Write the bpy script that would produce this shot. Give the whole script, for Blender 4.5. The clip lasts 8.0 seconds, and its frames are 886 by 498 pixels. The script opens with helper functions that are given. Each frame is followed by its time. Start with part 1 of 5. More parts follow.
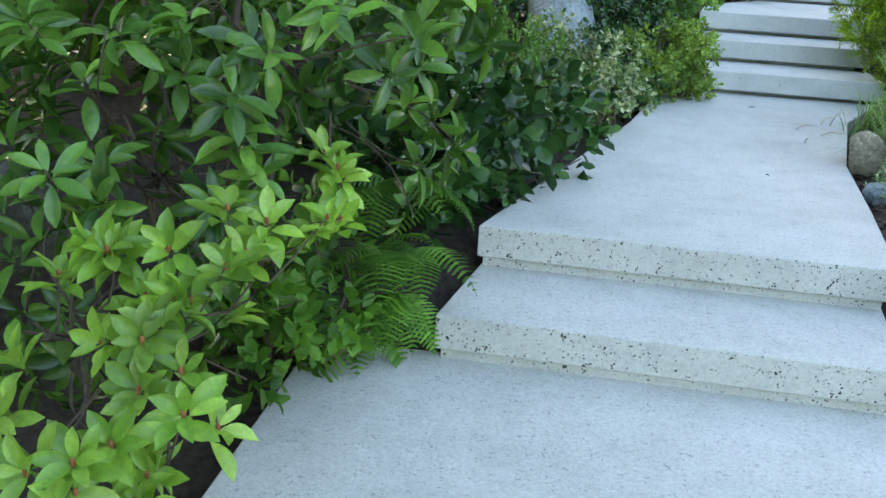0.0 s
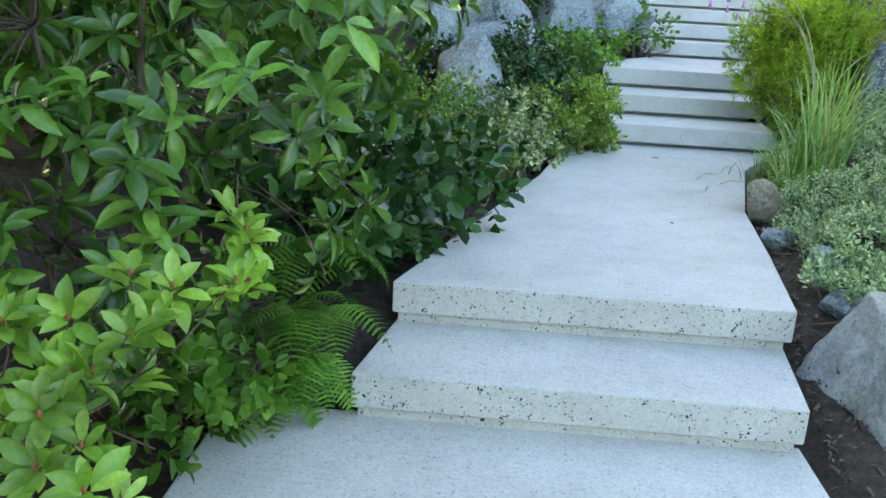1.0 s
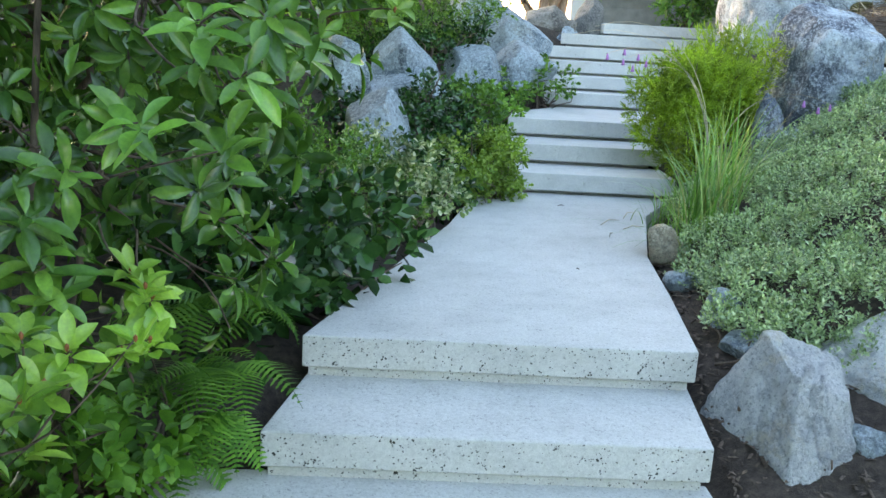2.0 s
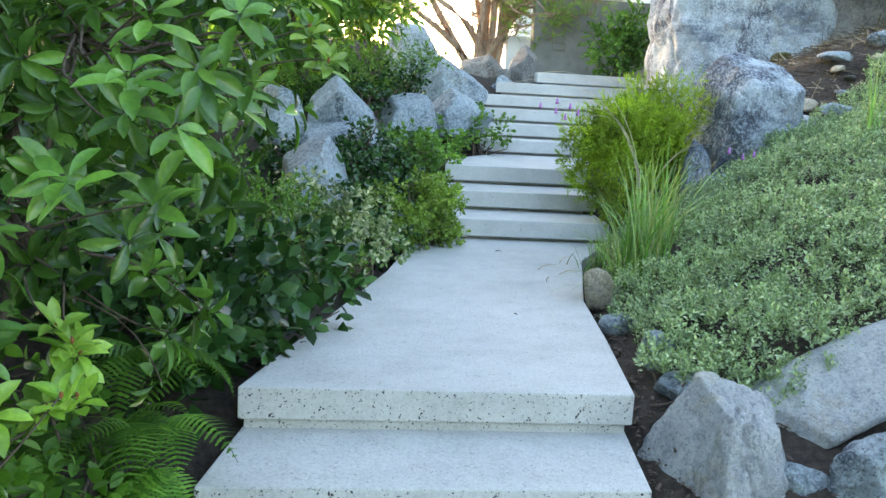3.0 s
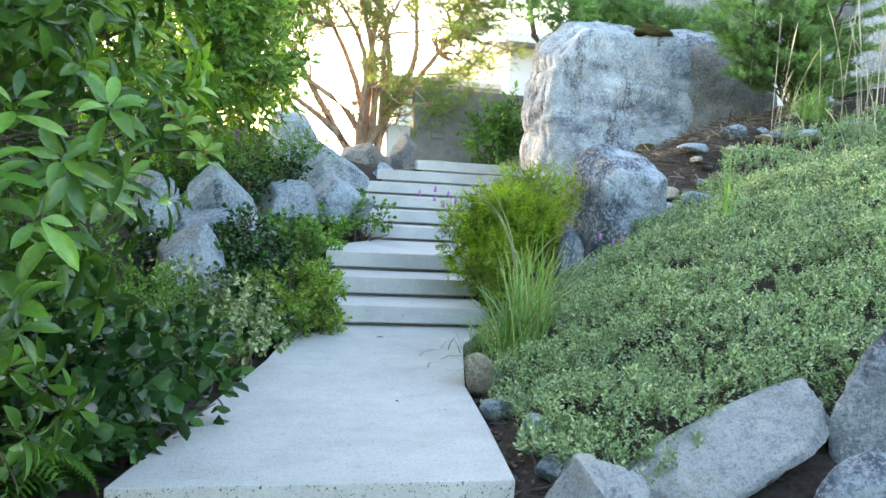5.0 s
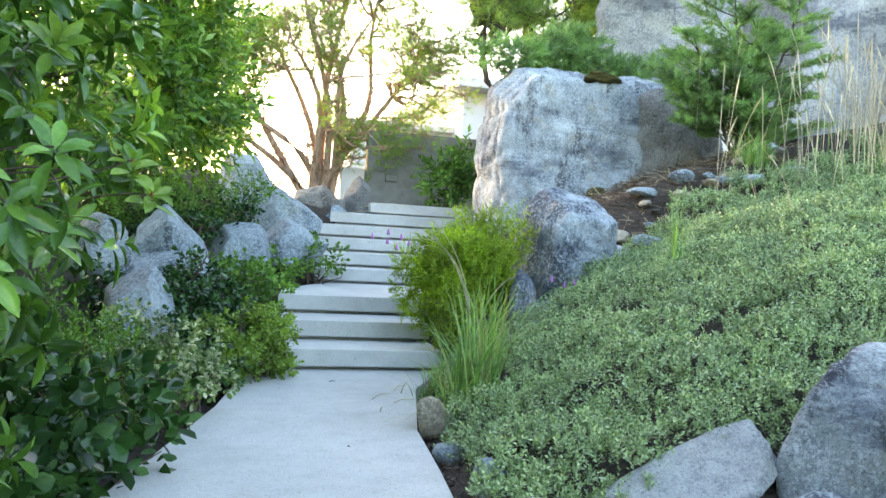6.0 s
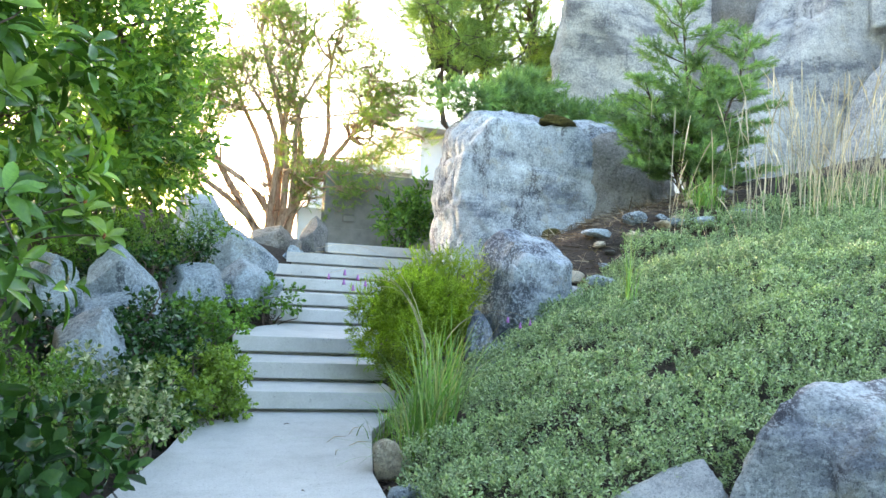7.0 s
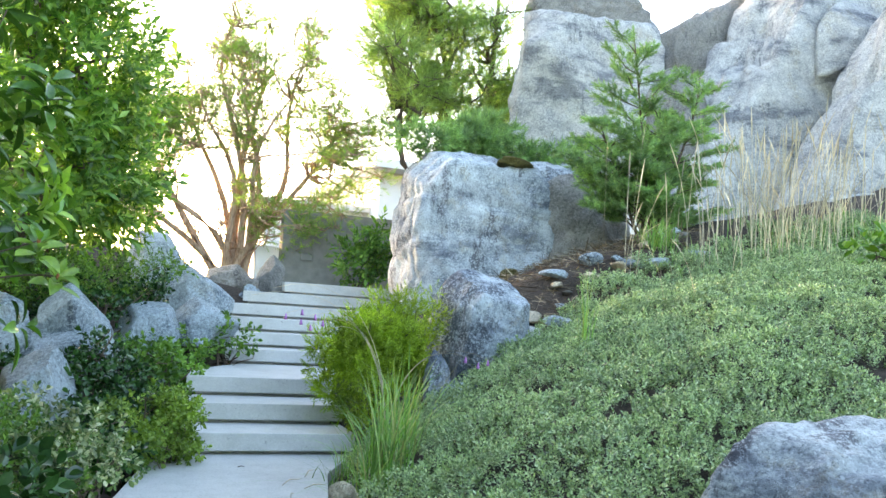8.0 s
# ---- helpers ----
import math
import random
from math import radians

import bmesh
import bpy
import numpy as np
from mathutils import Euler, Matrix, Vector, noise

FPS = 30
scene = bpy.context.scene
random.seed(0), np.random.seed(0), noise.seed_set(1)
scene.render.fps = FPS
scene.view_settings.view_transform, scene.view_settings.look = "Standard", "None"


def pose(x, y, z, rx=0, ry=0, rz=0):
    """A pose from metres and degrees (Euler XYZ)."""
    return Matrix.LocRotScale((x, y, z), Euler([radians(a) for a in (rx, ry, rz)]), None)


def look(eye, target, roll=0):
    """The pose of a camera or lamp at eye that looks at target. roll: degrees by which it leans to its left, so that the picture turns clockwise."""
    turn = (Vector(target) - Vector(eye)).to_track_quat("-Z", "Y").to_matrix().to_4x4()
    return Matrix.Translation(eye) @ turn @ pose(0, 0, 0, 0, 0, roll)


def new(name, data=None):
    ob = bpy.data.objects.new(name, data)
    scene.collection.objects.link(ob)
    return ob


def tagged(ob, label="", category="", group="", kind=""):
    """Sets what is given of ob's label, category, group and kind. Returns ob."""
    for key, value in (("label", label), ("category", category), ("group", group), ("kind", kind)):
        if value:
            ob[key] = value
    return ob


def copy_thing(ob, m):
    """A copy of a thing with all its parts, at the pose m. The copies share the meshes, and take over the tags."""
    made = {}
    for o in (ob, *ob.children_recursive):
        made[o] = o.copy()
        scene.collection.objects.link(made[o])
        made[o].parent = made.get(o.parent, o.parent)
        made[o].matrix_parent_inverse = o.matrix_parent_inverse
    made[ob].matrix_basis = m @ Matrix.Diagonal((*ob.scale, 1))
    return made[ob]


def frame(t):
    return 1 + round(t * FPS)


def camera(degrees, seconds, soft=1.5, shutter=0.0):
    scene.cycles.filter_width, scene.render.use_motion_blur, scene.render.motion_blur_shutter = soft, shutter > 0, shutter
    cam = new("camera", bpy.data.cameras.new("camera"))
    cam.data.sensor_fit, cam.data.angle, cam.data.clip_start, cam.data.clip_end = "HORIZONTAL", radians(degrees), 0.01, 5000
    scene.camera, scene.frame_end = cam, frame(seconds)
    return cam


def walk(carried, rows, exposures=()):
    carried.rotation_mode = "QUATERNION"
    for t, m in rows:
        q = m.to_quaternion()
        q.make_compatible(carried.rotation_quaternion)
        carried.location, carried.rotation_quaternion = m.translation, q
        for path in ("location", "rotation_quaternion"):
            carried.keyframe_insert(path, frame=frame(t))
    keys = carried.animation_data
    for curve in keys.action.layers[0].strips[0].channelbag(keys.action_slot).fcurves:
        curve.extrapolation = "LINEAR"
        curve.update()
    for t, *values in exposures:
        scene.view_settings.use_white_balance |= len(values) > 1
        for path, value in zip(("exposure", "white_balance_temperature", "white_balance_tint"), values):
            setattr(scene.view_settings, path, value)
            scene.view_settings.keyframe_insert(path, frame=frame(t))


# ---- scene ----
cam = camera(54.09, 8.0, soft=1.5)
PATH = [
    (0.0, -0.056, 0.019, 1.058, 69.41, -3.13, 9.93),
    (0.5, -0.044, 0.020, 1.064, 71.35, -3.17, 7.23),
    (1.0, -0.034, 0.018, 1.068, 73.25, -3.11, 4.34),
    (1.5, -0.023, 0.014, 1.075, 75.06, -3.16, 1.36),
    (2.0, -0.016, 0.013, 1.077, 76.81, -3.18, -1.53),
    (3.5, 0.000, 0.000, 1.090, 81.58, -3.20, -7.30),
    (4.0, 0.003, -0.006, 1.096, 83.05, -3.25, -9.28),
    (4.5, 0.007, -0.014, 1.100, 84.55, -3.30, -11.35),
    (5.0, 0.010, -0.018, 1.101, 86.06, -3.37, -13.26),
    (6.5, 0.021, -0.037, 1.112, 90.44, -3.46, -17.64),
    (7.0, 0.019, -0.048, 1.115, 91.82, -3.49, -19.08),
    (7.5, 0.016, -0.060, 1.119, 93.18, -3.55, -20.45),
    (8.0, 0.013, -0.063, 1.121, 94.58, -3.63, -21.85),
]
walk(cam, [(t, pose(x, y, z, a, b, c)) for t, x, y, z, a, b, c in PATH])

# ---- light: open shade, a bright low sun far behind the garden ----
SUN_ELEVATION, SUN_TURN = 9, -20
world = bpy.data.worlds.new("sky")
scene.world = world
world.use_nodes = True
wn = world.node_tree.nodes
sky = wn.new("ShaderNodeTexSky")
sky.sky_type = "NISHITA"
sky.sun_disc = False
sky.sun_elevation, sky.sun_rotation = radians(SUN_ELEVATION), radians(SUN_TURN)
sky.air_density, sky.dust_density = 1.0, 2.0
wn["Background"].inputs["Strength"].default_value = 0.15
world.node_tree.links.new(sky.outputs[0], wn["Background"].inputs["Color"])
sun = new("sun", bpy.data.lights.new("sun", "SUN"))
sun.data.energy, sun.data.angle, sun.data.color = 0.5, radians(1.0), (1.0, 0.9, 0.74)
sun_from = Vector((math.sin(radians(SUN_TURN)), math.cos(radians(SUN_TURN)), math.tan(radians(SUN_ELEVATION))))
sun.matrix_world = look(sun_from * 50, (0, 0, 0))
scene.view_settings.exposure = 3.50
scene.view_settings.use_white_balance = True
scene.view_settings.white_balance_temperature, scene.view_settings.white_balance_tint = 6850, 16

RISE = 0.165
rng = np.random.default_rng(7)


# ---- materials ----
def material(name, rough=0.8):
    m = bpy.data.materials.new(name)
    m.use_nodes = True
    n, l = m.node_tree.nodes, m.node_tree.links
    b = n["Principled BSDF"]
    b.inputs["Roughness"].default_value = rough
    b.inputs["Specular IOR Level"].default_value = 0.5 if rough < 0.4 else 0.35
    return m, n, l, b


def noise_tex(n, l, scale, detail=4.0, rough=0.6, coord=None):
    t = n.new("ShaderNodeTexNoise")
    t.inputs["Scale"].default_value, t.inputs["Detail"].default_value, t.inputs["Roughness"].default_value = scale, detail, rough
    if coord is not None:
        l.new(coord, t.inputs["Vector"])
    return t.outputs["Fac"]


def ramp(n, l, fac, stops):
    r = n.new("ShaderNodeValToRGB")
    e = r.color_ramp.elements
    while len(e) < len(stops):
        e.new(0.5)
    for i, (p, c) in enumerate(stops):
        e[i].position, e[i].color = p, (*c, 1) if len(c) == 3 else c
    l.new(fac, r.inputs["Fac"])
    return r.outputs["Color"]


def mix(n, l, fac, a, b, mode="MIX"):
    m = n.new("ShaderNodeMix")
    m.data_type, m.blend_type = "RGBA", mode
    for key, value in ((0, fac), (6, a), (7, b)):
        if isinstance(value, (int, float)):
            m.inputs[key].default_value = value
        elif isinstance(value, tuple):
            m.inputs[key].default_value = (*value, 1)
        else:
            l.new(value, m.inputs[key])
    return m.outputs[2]


def bump(n, l, b, height, strength, distance):
    k = n.new("ShaderNodeBump")
    k.inputs["Strength"].default_value, k.inputs["Distance"].default_value = strength, distance
    l.new(height, k.inputs["Height"])
    l.new(k.outputs[0], b.inputs["Normal"])


def world_coord(n):
    return n.new("ShaderNodeNewGeometry").outputs["Position"]


def concrete(name, tone, pits):
    m, n, l, b = material(name, 0.85)
    g = n.new("ShaderNodeNewGeometry")
    c = g.outputs["Position"]
    big = ramp(n, l, noise_tex(n, l, 1.3, 6, 0.65, c), [(0.3, tuple(v * 0.86 for v in tone)), (0.5, tone), (0.7, tuple(v * 1.08 for v in tone))])
    blotch = ramp(n, l, noise_tex(n, l, 6, 9, 0.75, c), [(0.32, (0.88, 0.89, 0.88)), (0.5, (1.0, 1.0, 1.0)), (0.64, (1.05, 1.05, 1.05))])
    col = mix(n, l, 1.0, big, blotch, "MULTIPLY")
    grain = noise_tex(n, l, 190, 4, 0.75, c)
    col = mix(n, l, 1.0, col, ramp(n, l, grain, [(0.3, (0.84, 0.84, 0.84)), (0.5, (1, 1, 1)), (0.72, (1.08, 1.08, 1.08))]), "MULTIPLY")
    sand = noise_tex(n, l, 75, 5, 0.8, c)
    col = mix(n, l, 1.0, col, ramp(n, l, sand, [(0.36, (0.84 if pits > 0.5 else 0.92,) * 3), (0.5, (1, 1, 1)), (0.66, (1.1, 1.1, 1.1))]), "MULTIPLY")
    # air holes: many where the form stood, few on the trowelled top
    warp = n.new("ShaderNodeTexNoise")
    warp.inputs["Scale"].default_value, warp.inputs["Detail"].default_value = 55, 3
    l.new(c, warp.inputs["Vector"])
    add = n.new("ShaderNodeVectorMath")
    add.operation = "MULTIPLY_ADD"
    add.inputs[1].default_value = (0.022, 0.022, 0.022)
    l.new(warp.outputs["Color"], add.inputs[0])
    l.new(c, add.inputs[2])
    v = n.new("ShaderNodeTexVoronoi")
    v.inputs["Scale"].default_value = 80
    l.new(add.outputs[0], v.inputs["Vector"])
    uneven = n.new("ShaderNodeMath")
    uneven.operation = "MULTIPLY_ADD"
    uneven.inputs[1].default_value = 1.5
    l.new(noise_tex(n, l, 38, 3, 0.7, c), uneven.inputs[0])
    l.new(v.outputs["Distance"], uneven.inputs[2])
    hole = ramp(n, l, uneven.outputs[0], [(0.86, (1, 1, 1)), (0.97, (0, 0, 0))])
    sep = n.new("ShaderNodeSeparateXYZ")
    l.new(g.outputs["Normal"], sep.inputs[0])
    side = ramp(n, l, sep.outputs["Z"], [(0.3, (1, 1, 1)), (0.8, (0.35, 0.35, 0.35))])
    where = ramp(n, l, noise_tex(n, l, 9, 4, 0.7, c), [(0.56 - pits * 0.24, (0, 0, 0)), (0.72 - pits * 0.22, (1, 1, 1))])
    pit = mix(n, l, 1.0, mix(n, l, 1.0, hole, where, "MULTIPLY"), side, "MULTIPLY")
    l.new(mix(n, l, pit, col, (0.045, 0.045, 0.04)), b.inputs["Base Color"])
    bump(n, l, b, mix(n, l, 1.0, mix(n, l, 0.5, grain, (0.5, 0.5, 0.5)), pit, "SUBTRACT"), 0.8, 0.005)
    return m


def granite(name, dark, light, stain, warm=(0.42, 0.36, 0.27), speck=60, stain_at=0.56, strata=0.0, broken=11):
    """Weathered speckled stone: broad tone, dark streaks, tan patches, then crisp mineral grains and pale flakes."""
    m, n, l, b = material(name, 0.8)
    tc = n.new("ShaderNodeTexCoord").outputs["Object"]
    spread = n.new("ShaderNodeVectorMath")
    l.new(tc, spread.inputs[0])
    own = n.new("ShaderNodeMath")
    own.operation = "MULTIPLY"
    own.inputs[1].default_value = 40
    l.new(n.new("ShaderNodeObjectInfo").outputs["Random"], own.inputs[0])
    l.new(own.outputs[0], spread.inputs[1])
    tc = spread.outputs[0]
    mid = tuple((p + q) / 2 for p, q in zip(dark, light))
    col = ramp(n, l, noise_tex(n, l, 2.6, 10, 0.74, tc), [(0.34, dark), (0.46, mid), (0.60, light)])
    col = mix(n, l, ramp(n, l, noise_tex(n, l, 3.3, 8, 0.7, tc), [(0.55, (0, 0, 0)), (0.62, (0.75, 0.75, 0.75))]), col, warm)
    mp = n.new("ShaderNodeMapping")
    mp.inputs["Scale"].default_value = (1.8, 1.8, 0.6)
    mp.inputs["Location"].default_value = (3.1, 1.7, 5.2)
    l.new(tc, mp.inputs["Vector"])
    st = noise_tex(n, l, 1.4, 9, 0.7, mp.outputs[0])
    col = mix(n, l, ramp(n, l, st, [(stain_at, (0, 0, 0)), (stain_at + 0.05, (0.85, 0.85, 0.85))]), col, stain)
    crisp = noise_tex(n, l, broken, 12, 0.8, tc)
    col = mix(n, l, 1.0, col, ramp(n, l, crisp, [(0.36, (0.66, 0.68, 0.71)), (0.5, (1.0, 1.0, 1.0)), (0.64, (1.2, 1.2, 1.17))]), "MULTIPLY")
    fine = noise_tex(n, l, speck * 0.8, 4, 0.85, tc)
    col = mix(n, l, ramp(n, l, fine, [(0.41, (0.65, 0.65, 0.65)), (0.465, (0, 0, 0))]), col, tuple(v * 0.5 for v in dark))
    col = mix(n, l, ramp(n, l, noise_tex(n, l, speck * 0.6, 4, 0.85, tc), [(0.52, (0, 0, 0)), (0.57, (0.7, 0.7, 0.7))]), col, tuple(min(0.9, v * 1.25) for v in light))
    # thin pale seams
    seam = n.new("ShaderNodeMath")
    seam.operation = "PINGPONG"
    seam.inputs[1].default_value = 0.09
    l.new(noise_tex(n, l, 1.9, 5, 0.6, mp.outputs[0]), seam.inputs[0])
    col = mix(n, l, ramp(n, l, seam.outputs[0], [(0.0, (0.5, 0.5, 0.5)), (0.008, (0, 0, 0))]), col, tuple(min(0.9, v * 1.15) for v in light))
    height = mix(n, l, 0.25, crisp, fine)
    if strata:
        layer = n.new("ShaderNodeMapping")
        layer.inputs["Rotation"].default_value = (0.1, -0.3, 0)
        layer.inputs["Scale"].default_value = (0.7, 0.7, 2.2)
        l.new(tc, layer.inputs["Vector"])
        w = noise_tex(n, l, 1.3, 10, 0.68, layer.outputs[0])
        col = mix(n, l, 1.0, col, ramp(n, l, w, [(0.38, (0.48, 0.50, 0.55)), (0.45, (0.95, 0.95, 0.95)), (0.62, (1.2, 1.2, 1.17))]), "MULTIPLY")
        height = mix(n, l, strata, height, w)
    l.new(col, b.inputs["Base Color"])
    bump(n, l, b, height, 1.0, 0.09)
    return m


def leafy(name, colours, rough=0.45, through_light=0.28, tint=(1.15, 1.25, 0.5), patchy=1.0):
    m, n, l, b = material(name, rough)
    g = n.new("ShaderNodeNewGeometry")
    k = len(colours)
    pick = n.new("ShaderNodeMath")
    pick.operation = "ADD"
    l.new(g.outputs["Random Per Island"], pick.inputs[0])
    l.new(n.new("ShaderNodeObjectInfo").outputs["Random"], pick.inputs[1])
    part_of = n.new("ShaderNodeMath")
    part_of.operation = "FRACT"
    l.new(pick.outputs[0], part_of.inputs[0])
    col = ramp(n, l, part_of.outputs[0], [(i / max(1, k - 1), c) for i, c in enumerate(colours)])
    tone = ramp(n, l, noise_tex(n, l, 3.0, 3, 0.6, g.outputs["Position"]), [(0.34, tuple(1 - v * patchy for v in (0.5, 0.47, 0.45))), (0.66, tuple(1 + v * patchy for v in (0.4, 0.38, 0.25)))])
    col = mix(n, l, 1.0, col, tone, "MULTIPLY")
    mottle = noise_tex(n, l, 70, 4, 0.7, g.outputs["Position"])
    col = mix(n, l, 1.0, col, ramp(n, l, mottle, [(0.3, (0.75, 0.78, 0.8)), (0.7, (1.2, 1.15, 1.0))]), "MULTIPLY")
    l.new(col, b.inputs["Base Color"])
    bump(n, l, b, mottle, 0.35, 0.003)
    t = n.new("ShaderNodeBsdfTranslucent")
    l.new(mix(n, l, 1.0, col, tint, "MULTIPLY"), t.inputs["Color"])
    s = n.new("ShaderNodeMixShader")
    s.inputs[0].default_value = through_light
    l.new(b.outputs[0], s.inputs[1])
    l.new(t.outputs[0], s.inputs[2])
    l.new(s.outputs[0], n["Material Output"].inputs["Surface"])
    return m


def plain(name, colour, rough=0.7, scale=12, vary=0.25, relief=0.004):
    m, n, l, b = material(name, rough)
    tc = world_coord(n)
    f = noise_tex(n, l, scale, 6, 0.65, tc)
    l.new(ramp(n, l, f, [(0.3, tuple(c * (1 - vary) for c in colour)), (0.7, tuple(min(1, c * (1 + vary)) for c in colour))]), b.inputs["Base Color"])
    if relief:
        bump(n, l, b, noise_tex(n, l, scale * 4, 5, 0.7, tc), 0.6, relief)
    return m


def bark_material(name, dark, light):
    m, n, l, b = material(name, 0.9)
    tc = n.new("ShaderNodeTexCoord").outputs["Object"]
    mp = n.new("ShaderNodeMapping")
    mp.inputs["Scale"].default_value = (1, 1, 0.18)
    l.new(tc, mp.inputs["Vector"])
    f = noise_tex(n, l, 30, 6, 0.7, mp.outputs[0])
    l.new(ramp(n, l, f, [(0.35, dark), (0.65, light)]), b.inputs["Base Color"])
    bump(n, l, b, f, 0.8, 0.01)
    return m


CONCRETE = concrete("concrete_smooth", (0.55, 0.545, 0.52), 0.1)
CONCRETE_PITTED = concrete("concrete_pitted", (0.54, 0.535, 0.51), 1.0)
WALL_CONCRETE = plain("concrete_wall", (0.23, 0.225, 0.21), 0.85, 5, 0.2)
GRANITE = granite("granite_blue_grey", (0.17, 0.225, 0.28), (0.56, 0.64, 0.69), (0.11, 0.14, 0.18), (0.44, 0.46, 0.44), 60, 0.57, 0.0, 9)
GRANITE_PALE = granite("granite_pale", (0.52, 0.55, 0.58), (0.85, 0.86, 0.85), (0.36, 0.41, 0.46), (0.70, 0.65, 0.55), 95, 0.60, 0.0, 14)
GRANITE_BIG = granite("granite_streaked", (0.17, 0.195, 0.23), (0.50, 0.54, 0.57), (0.09, 0.088, 0.105), (0.40, 0.38, 0.33), 70, 0.53, 0.5, 5)
GRANITE_DARK = granite("granite_dark_blue", (0.10, 0.125, 0.16), (0.42, 0.47, 0.52), (0.07, 0.08, 0.105), (0.36, 0.34, 0.29), 60, 0.50, 0.4, 5)
STONE_TAN = granite("stone_tan", (0.52, 0.42, 0.29), (0.80, 0.68, 0.52), (0.42, 0.33, 0.24), (0.62, 0.46, 0.30), 80)
STONE_BROWN = granite("stone_brown", (0.22, 0.20, 0.18), (0.40, 0.37, 0.33), (0.13, 0.12, 0.11), (0.27, 0.23, 0.18), 50)
CLIFF = granite("granite_cliff", (0.26, 0.27, 0.29), (0.53, 0.53, 0.52), (0.16, 0.17, 0.19), (0.40, 0.37, 0.31), 60, 0.57, 0.25, 5)
STONE_GREY = granite("granite_dull_grey", (0.17, 0.17, 0.17), (0.36, 0.35, 0.33), (0.10, 0.10, 0.11), (0.28, 0.25, 0.21), 70)
SOIL = plain("soil_dark", (0.055, 0.042, 0.033), 0.95, 30, 0.6, 0.02)
# one leaf in two colours: RHODO painted as shaded, the next as lit
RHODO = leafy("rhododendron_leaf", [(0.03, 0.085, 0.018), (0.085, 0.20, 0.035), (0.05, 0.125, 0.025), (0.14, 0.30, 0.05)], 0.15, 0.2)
RHODO_LIT = leafy("rhododendron_leaf_lit", [(0.07, 0.18, 0.035), (0.16, 0.34, 0.06), (0.11, 0.25, 0.045), (0.23, 0.43, 0.08)], 0.16, 0.24)
RHODO_YOUNG = leafy("rhododendron_young_leaf", [(0.16, 0.32, 0.05), (0.25, 0.43, 0.065), (0.34, 0.52, 0.11)], 0.28, 0.28)
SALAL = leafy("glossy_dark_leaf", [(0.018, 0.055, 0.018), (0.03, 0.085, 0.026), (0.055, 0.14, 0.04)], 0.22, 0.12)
FERN = leafy("fern_leaf", [(0.05, 0.14, 0.02), (0.085, 0.21, 0.028), (0.14, 0.30, 0.04)], 0.5)
VARIEGATED = leafy("variegated_leaf", [(0.07, 0.15, 0.05), (0.16, 0.25, 0.10), (0.40, 0.45, 0.30), (0.68, 0.68, 0.55)], 0.45)
SMALL_LEAF = leafy("small_green_leaf", [(0.06, 0.15, 0.035), (0.13, 0.27, 0.05), (0.21, 0.36, 0.07)], 0.42)
GOLD_LEAF = leafy("yellow_green_leaf", [(0.12, 0.22, 0.04), (0.22, 0.34, 0.06), (0.30, 0.42, 0.09)], 0.45)
GOLD_NEEDLE = leafy("golden_conifer_spray", [(0.20, 0.31, 0.03), (0.31, 0.45, 0.04), (0.42, 0.56, 0.07)], 0.55, 0.35)
COVER_LEAF = leafy("ground_cover_leaf", [(0.10, 0.16, 0.08), (0.23, 0.33, 0.17), (0.35, 0.47, 0.25), (0.53, 0.64, 0.41), (0.36, 0.51, 0.23)], 0.30, 0.2, (1.1, 1.2, 0.7), 0.4)
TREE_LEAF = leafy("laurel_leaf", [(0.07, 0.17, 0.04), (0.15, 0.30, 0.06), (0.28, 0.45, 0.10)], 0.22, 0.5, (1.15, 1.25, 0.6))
PINE = leafy("pine_needle", [(0.18, 0.28, 0.10), (0.26, 0.38, 0.15), (0.36, 0.48, 0.20)], 0.6, 0.6)
FIR = leafy("fir_needle", [(0.15, 0.27, 0.11), (0.22, 0.37, 0.15), (0.33, 0.48, 0.21)], 0.5, 0.35)
GRASS = leafy("grass_blade", [(0.13, 0.28, 0.06), (0.20, 0.40, 0.11), (0.30, 0.46, 0.16), (0.40, 0.40, 0.18)], 0.45)
STRAW = leafy("dry_grass", [(0.58, 0.49, 0.38), (0.74, 0.65, 0.53), (0.48, 0.40, 0.29)], 0.7, 0.28, (1.1, 1.0, 0.85))
STRAW_DULL = leafy("dry_twig", [(0.14, 0.10, 0.07), (0.27, 0.21, 0.15), (0.42, 0.35, 0.27)], 0.8, 0.1, (1.0, 0.95, 0.85))
BARK = bark_material("bark_grey_brown", (0.05, 0.036, 0.026), (0.17, 0.125, 0.095))
BARK_RED = bark_material("bark_red_brown", (0.26, 0.16, 0.10), (0.58, 0.41, 0.29))
PETAL = plain("purple_petal", (0.42, 0.17, 0.46), 0.5, 40, 0.2, 0)
MOSS = plain("moss", (0.10, 0.085, 0.025), 0.95, 60, 0.6, 0.03)
HOUSE_WHITE = plain("white_render", (0.8, 0.79, 0.76), 0.8, 3, 0.04)
ROOF_EDGE = plain("painted_eave", (0.70, 0.67, 0.62), 0.7, 4, 0.1)
GLASS_DARK = plain("window_glass", (0.05, 0.06, 0.07), 0.08, 1, 0.1, 0)
BUD = plain("red_brown_bud", (0.30, 0.10, 0.04), 0.6, 40, 0.3, 0)


# ---- mesh helpers ----
def mesh_of(name, verts, faces, mat, smooth=True):
    me = bpy.data.meshes.new(name)
    me.from_pydata(verts, [], faces)
    me.materials.append(mat)
    if smooth:
        me.polygons.foreach_set("use_smooth", [True] * len(me.polygons))
    me.update()
    return me


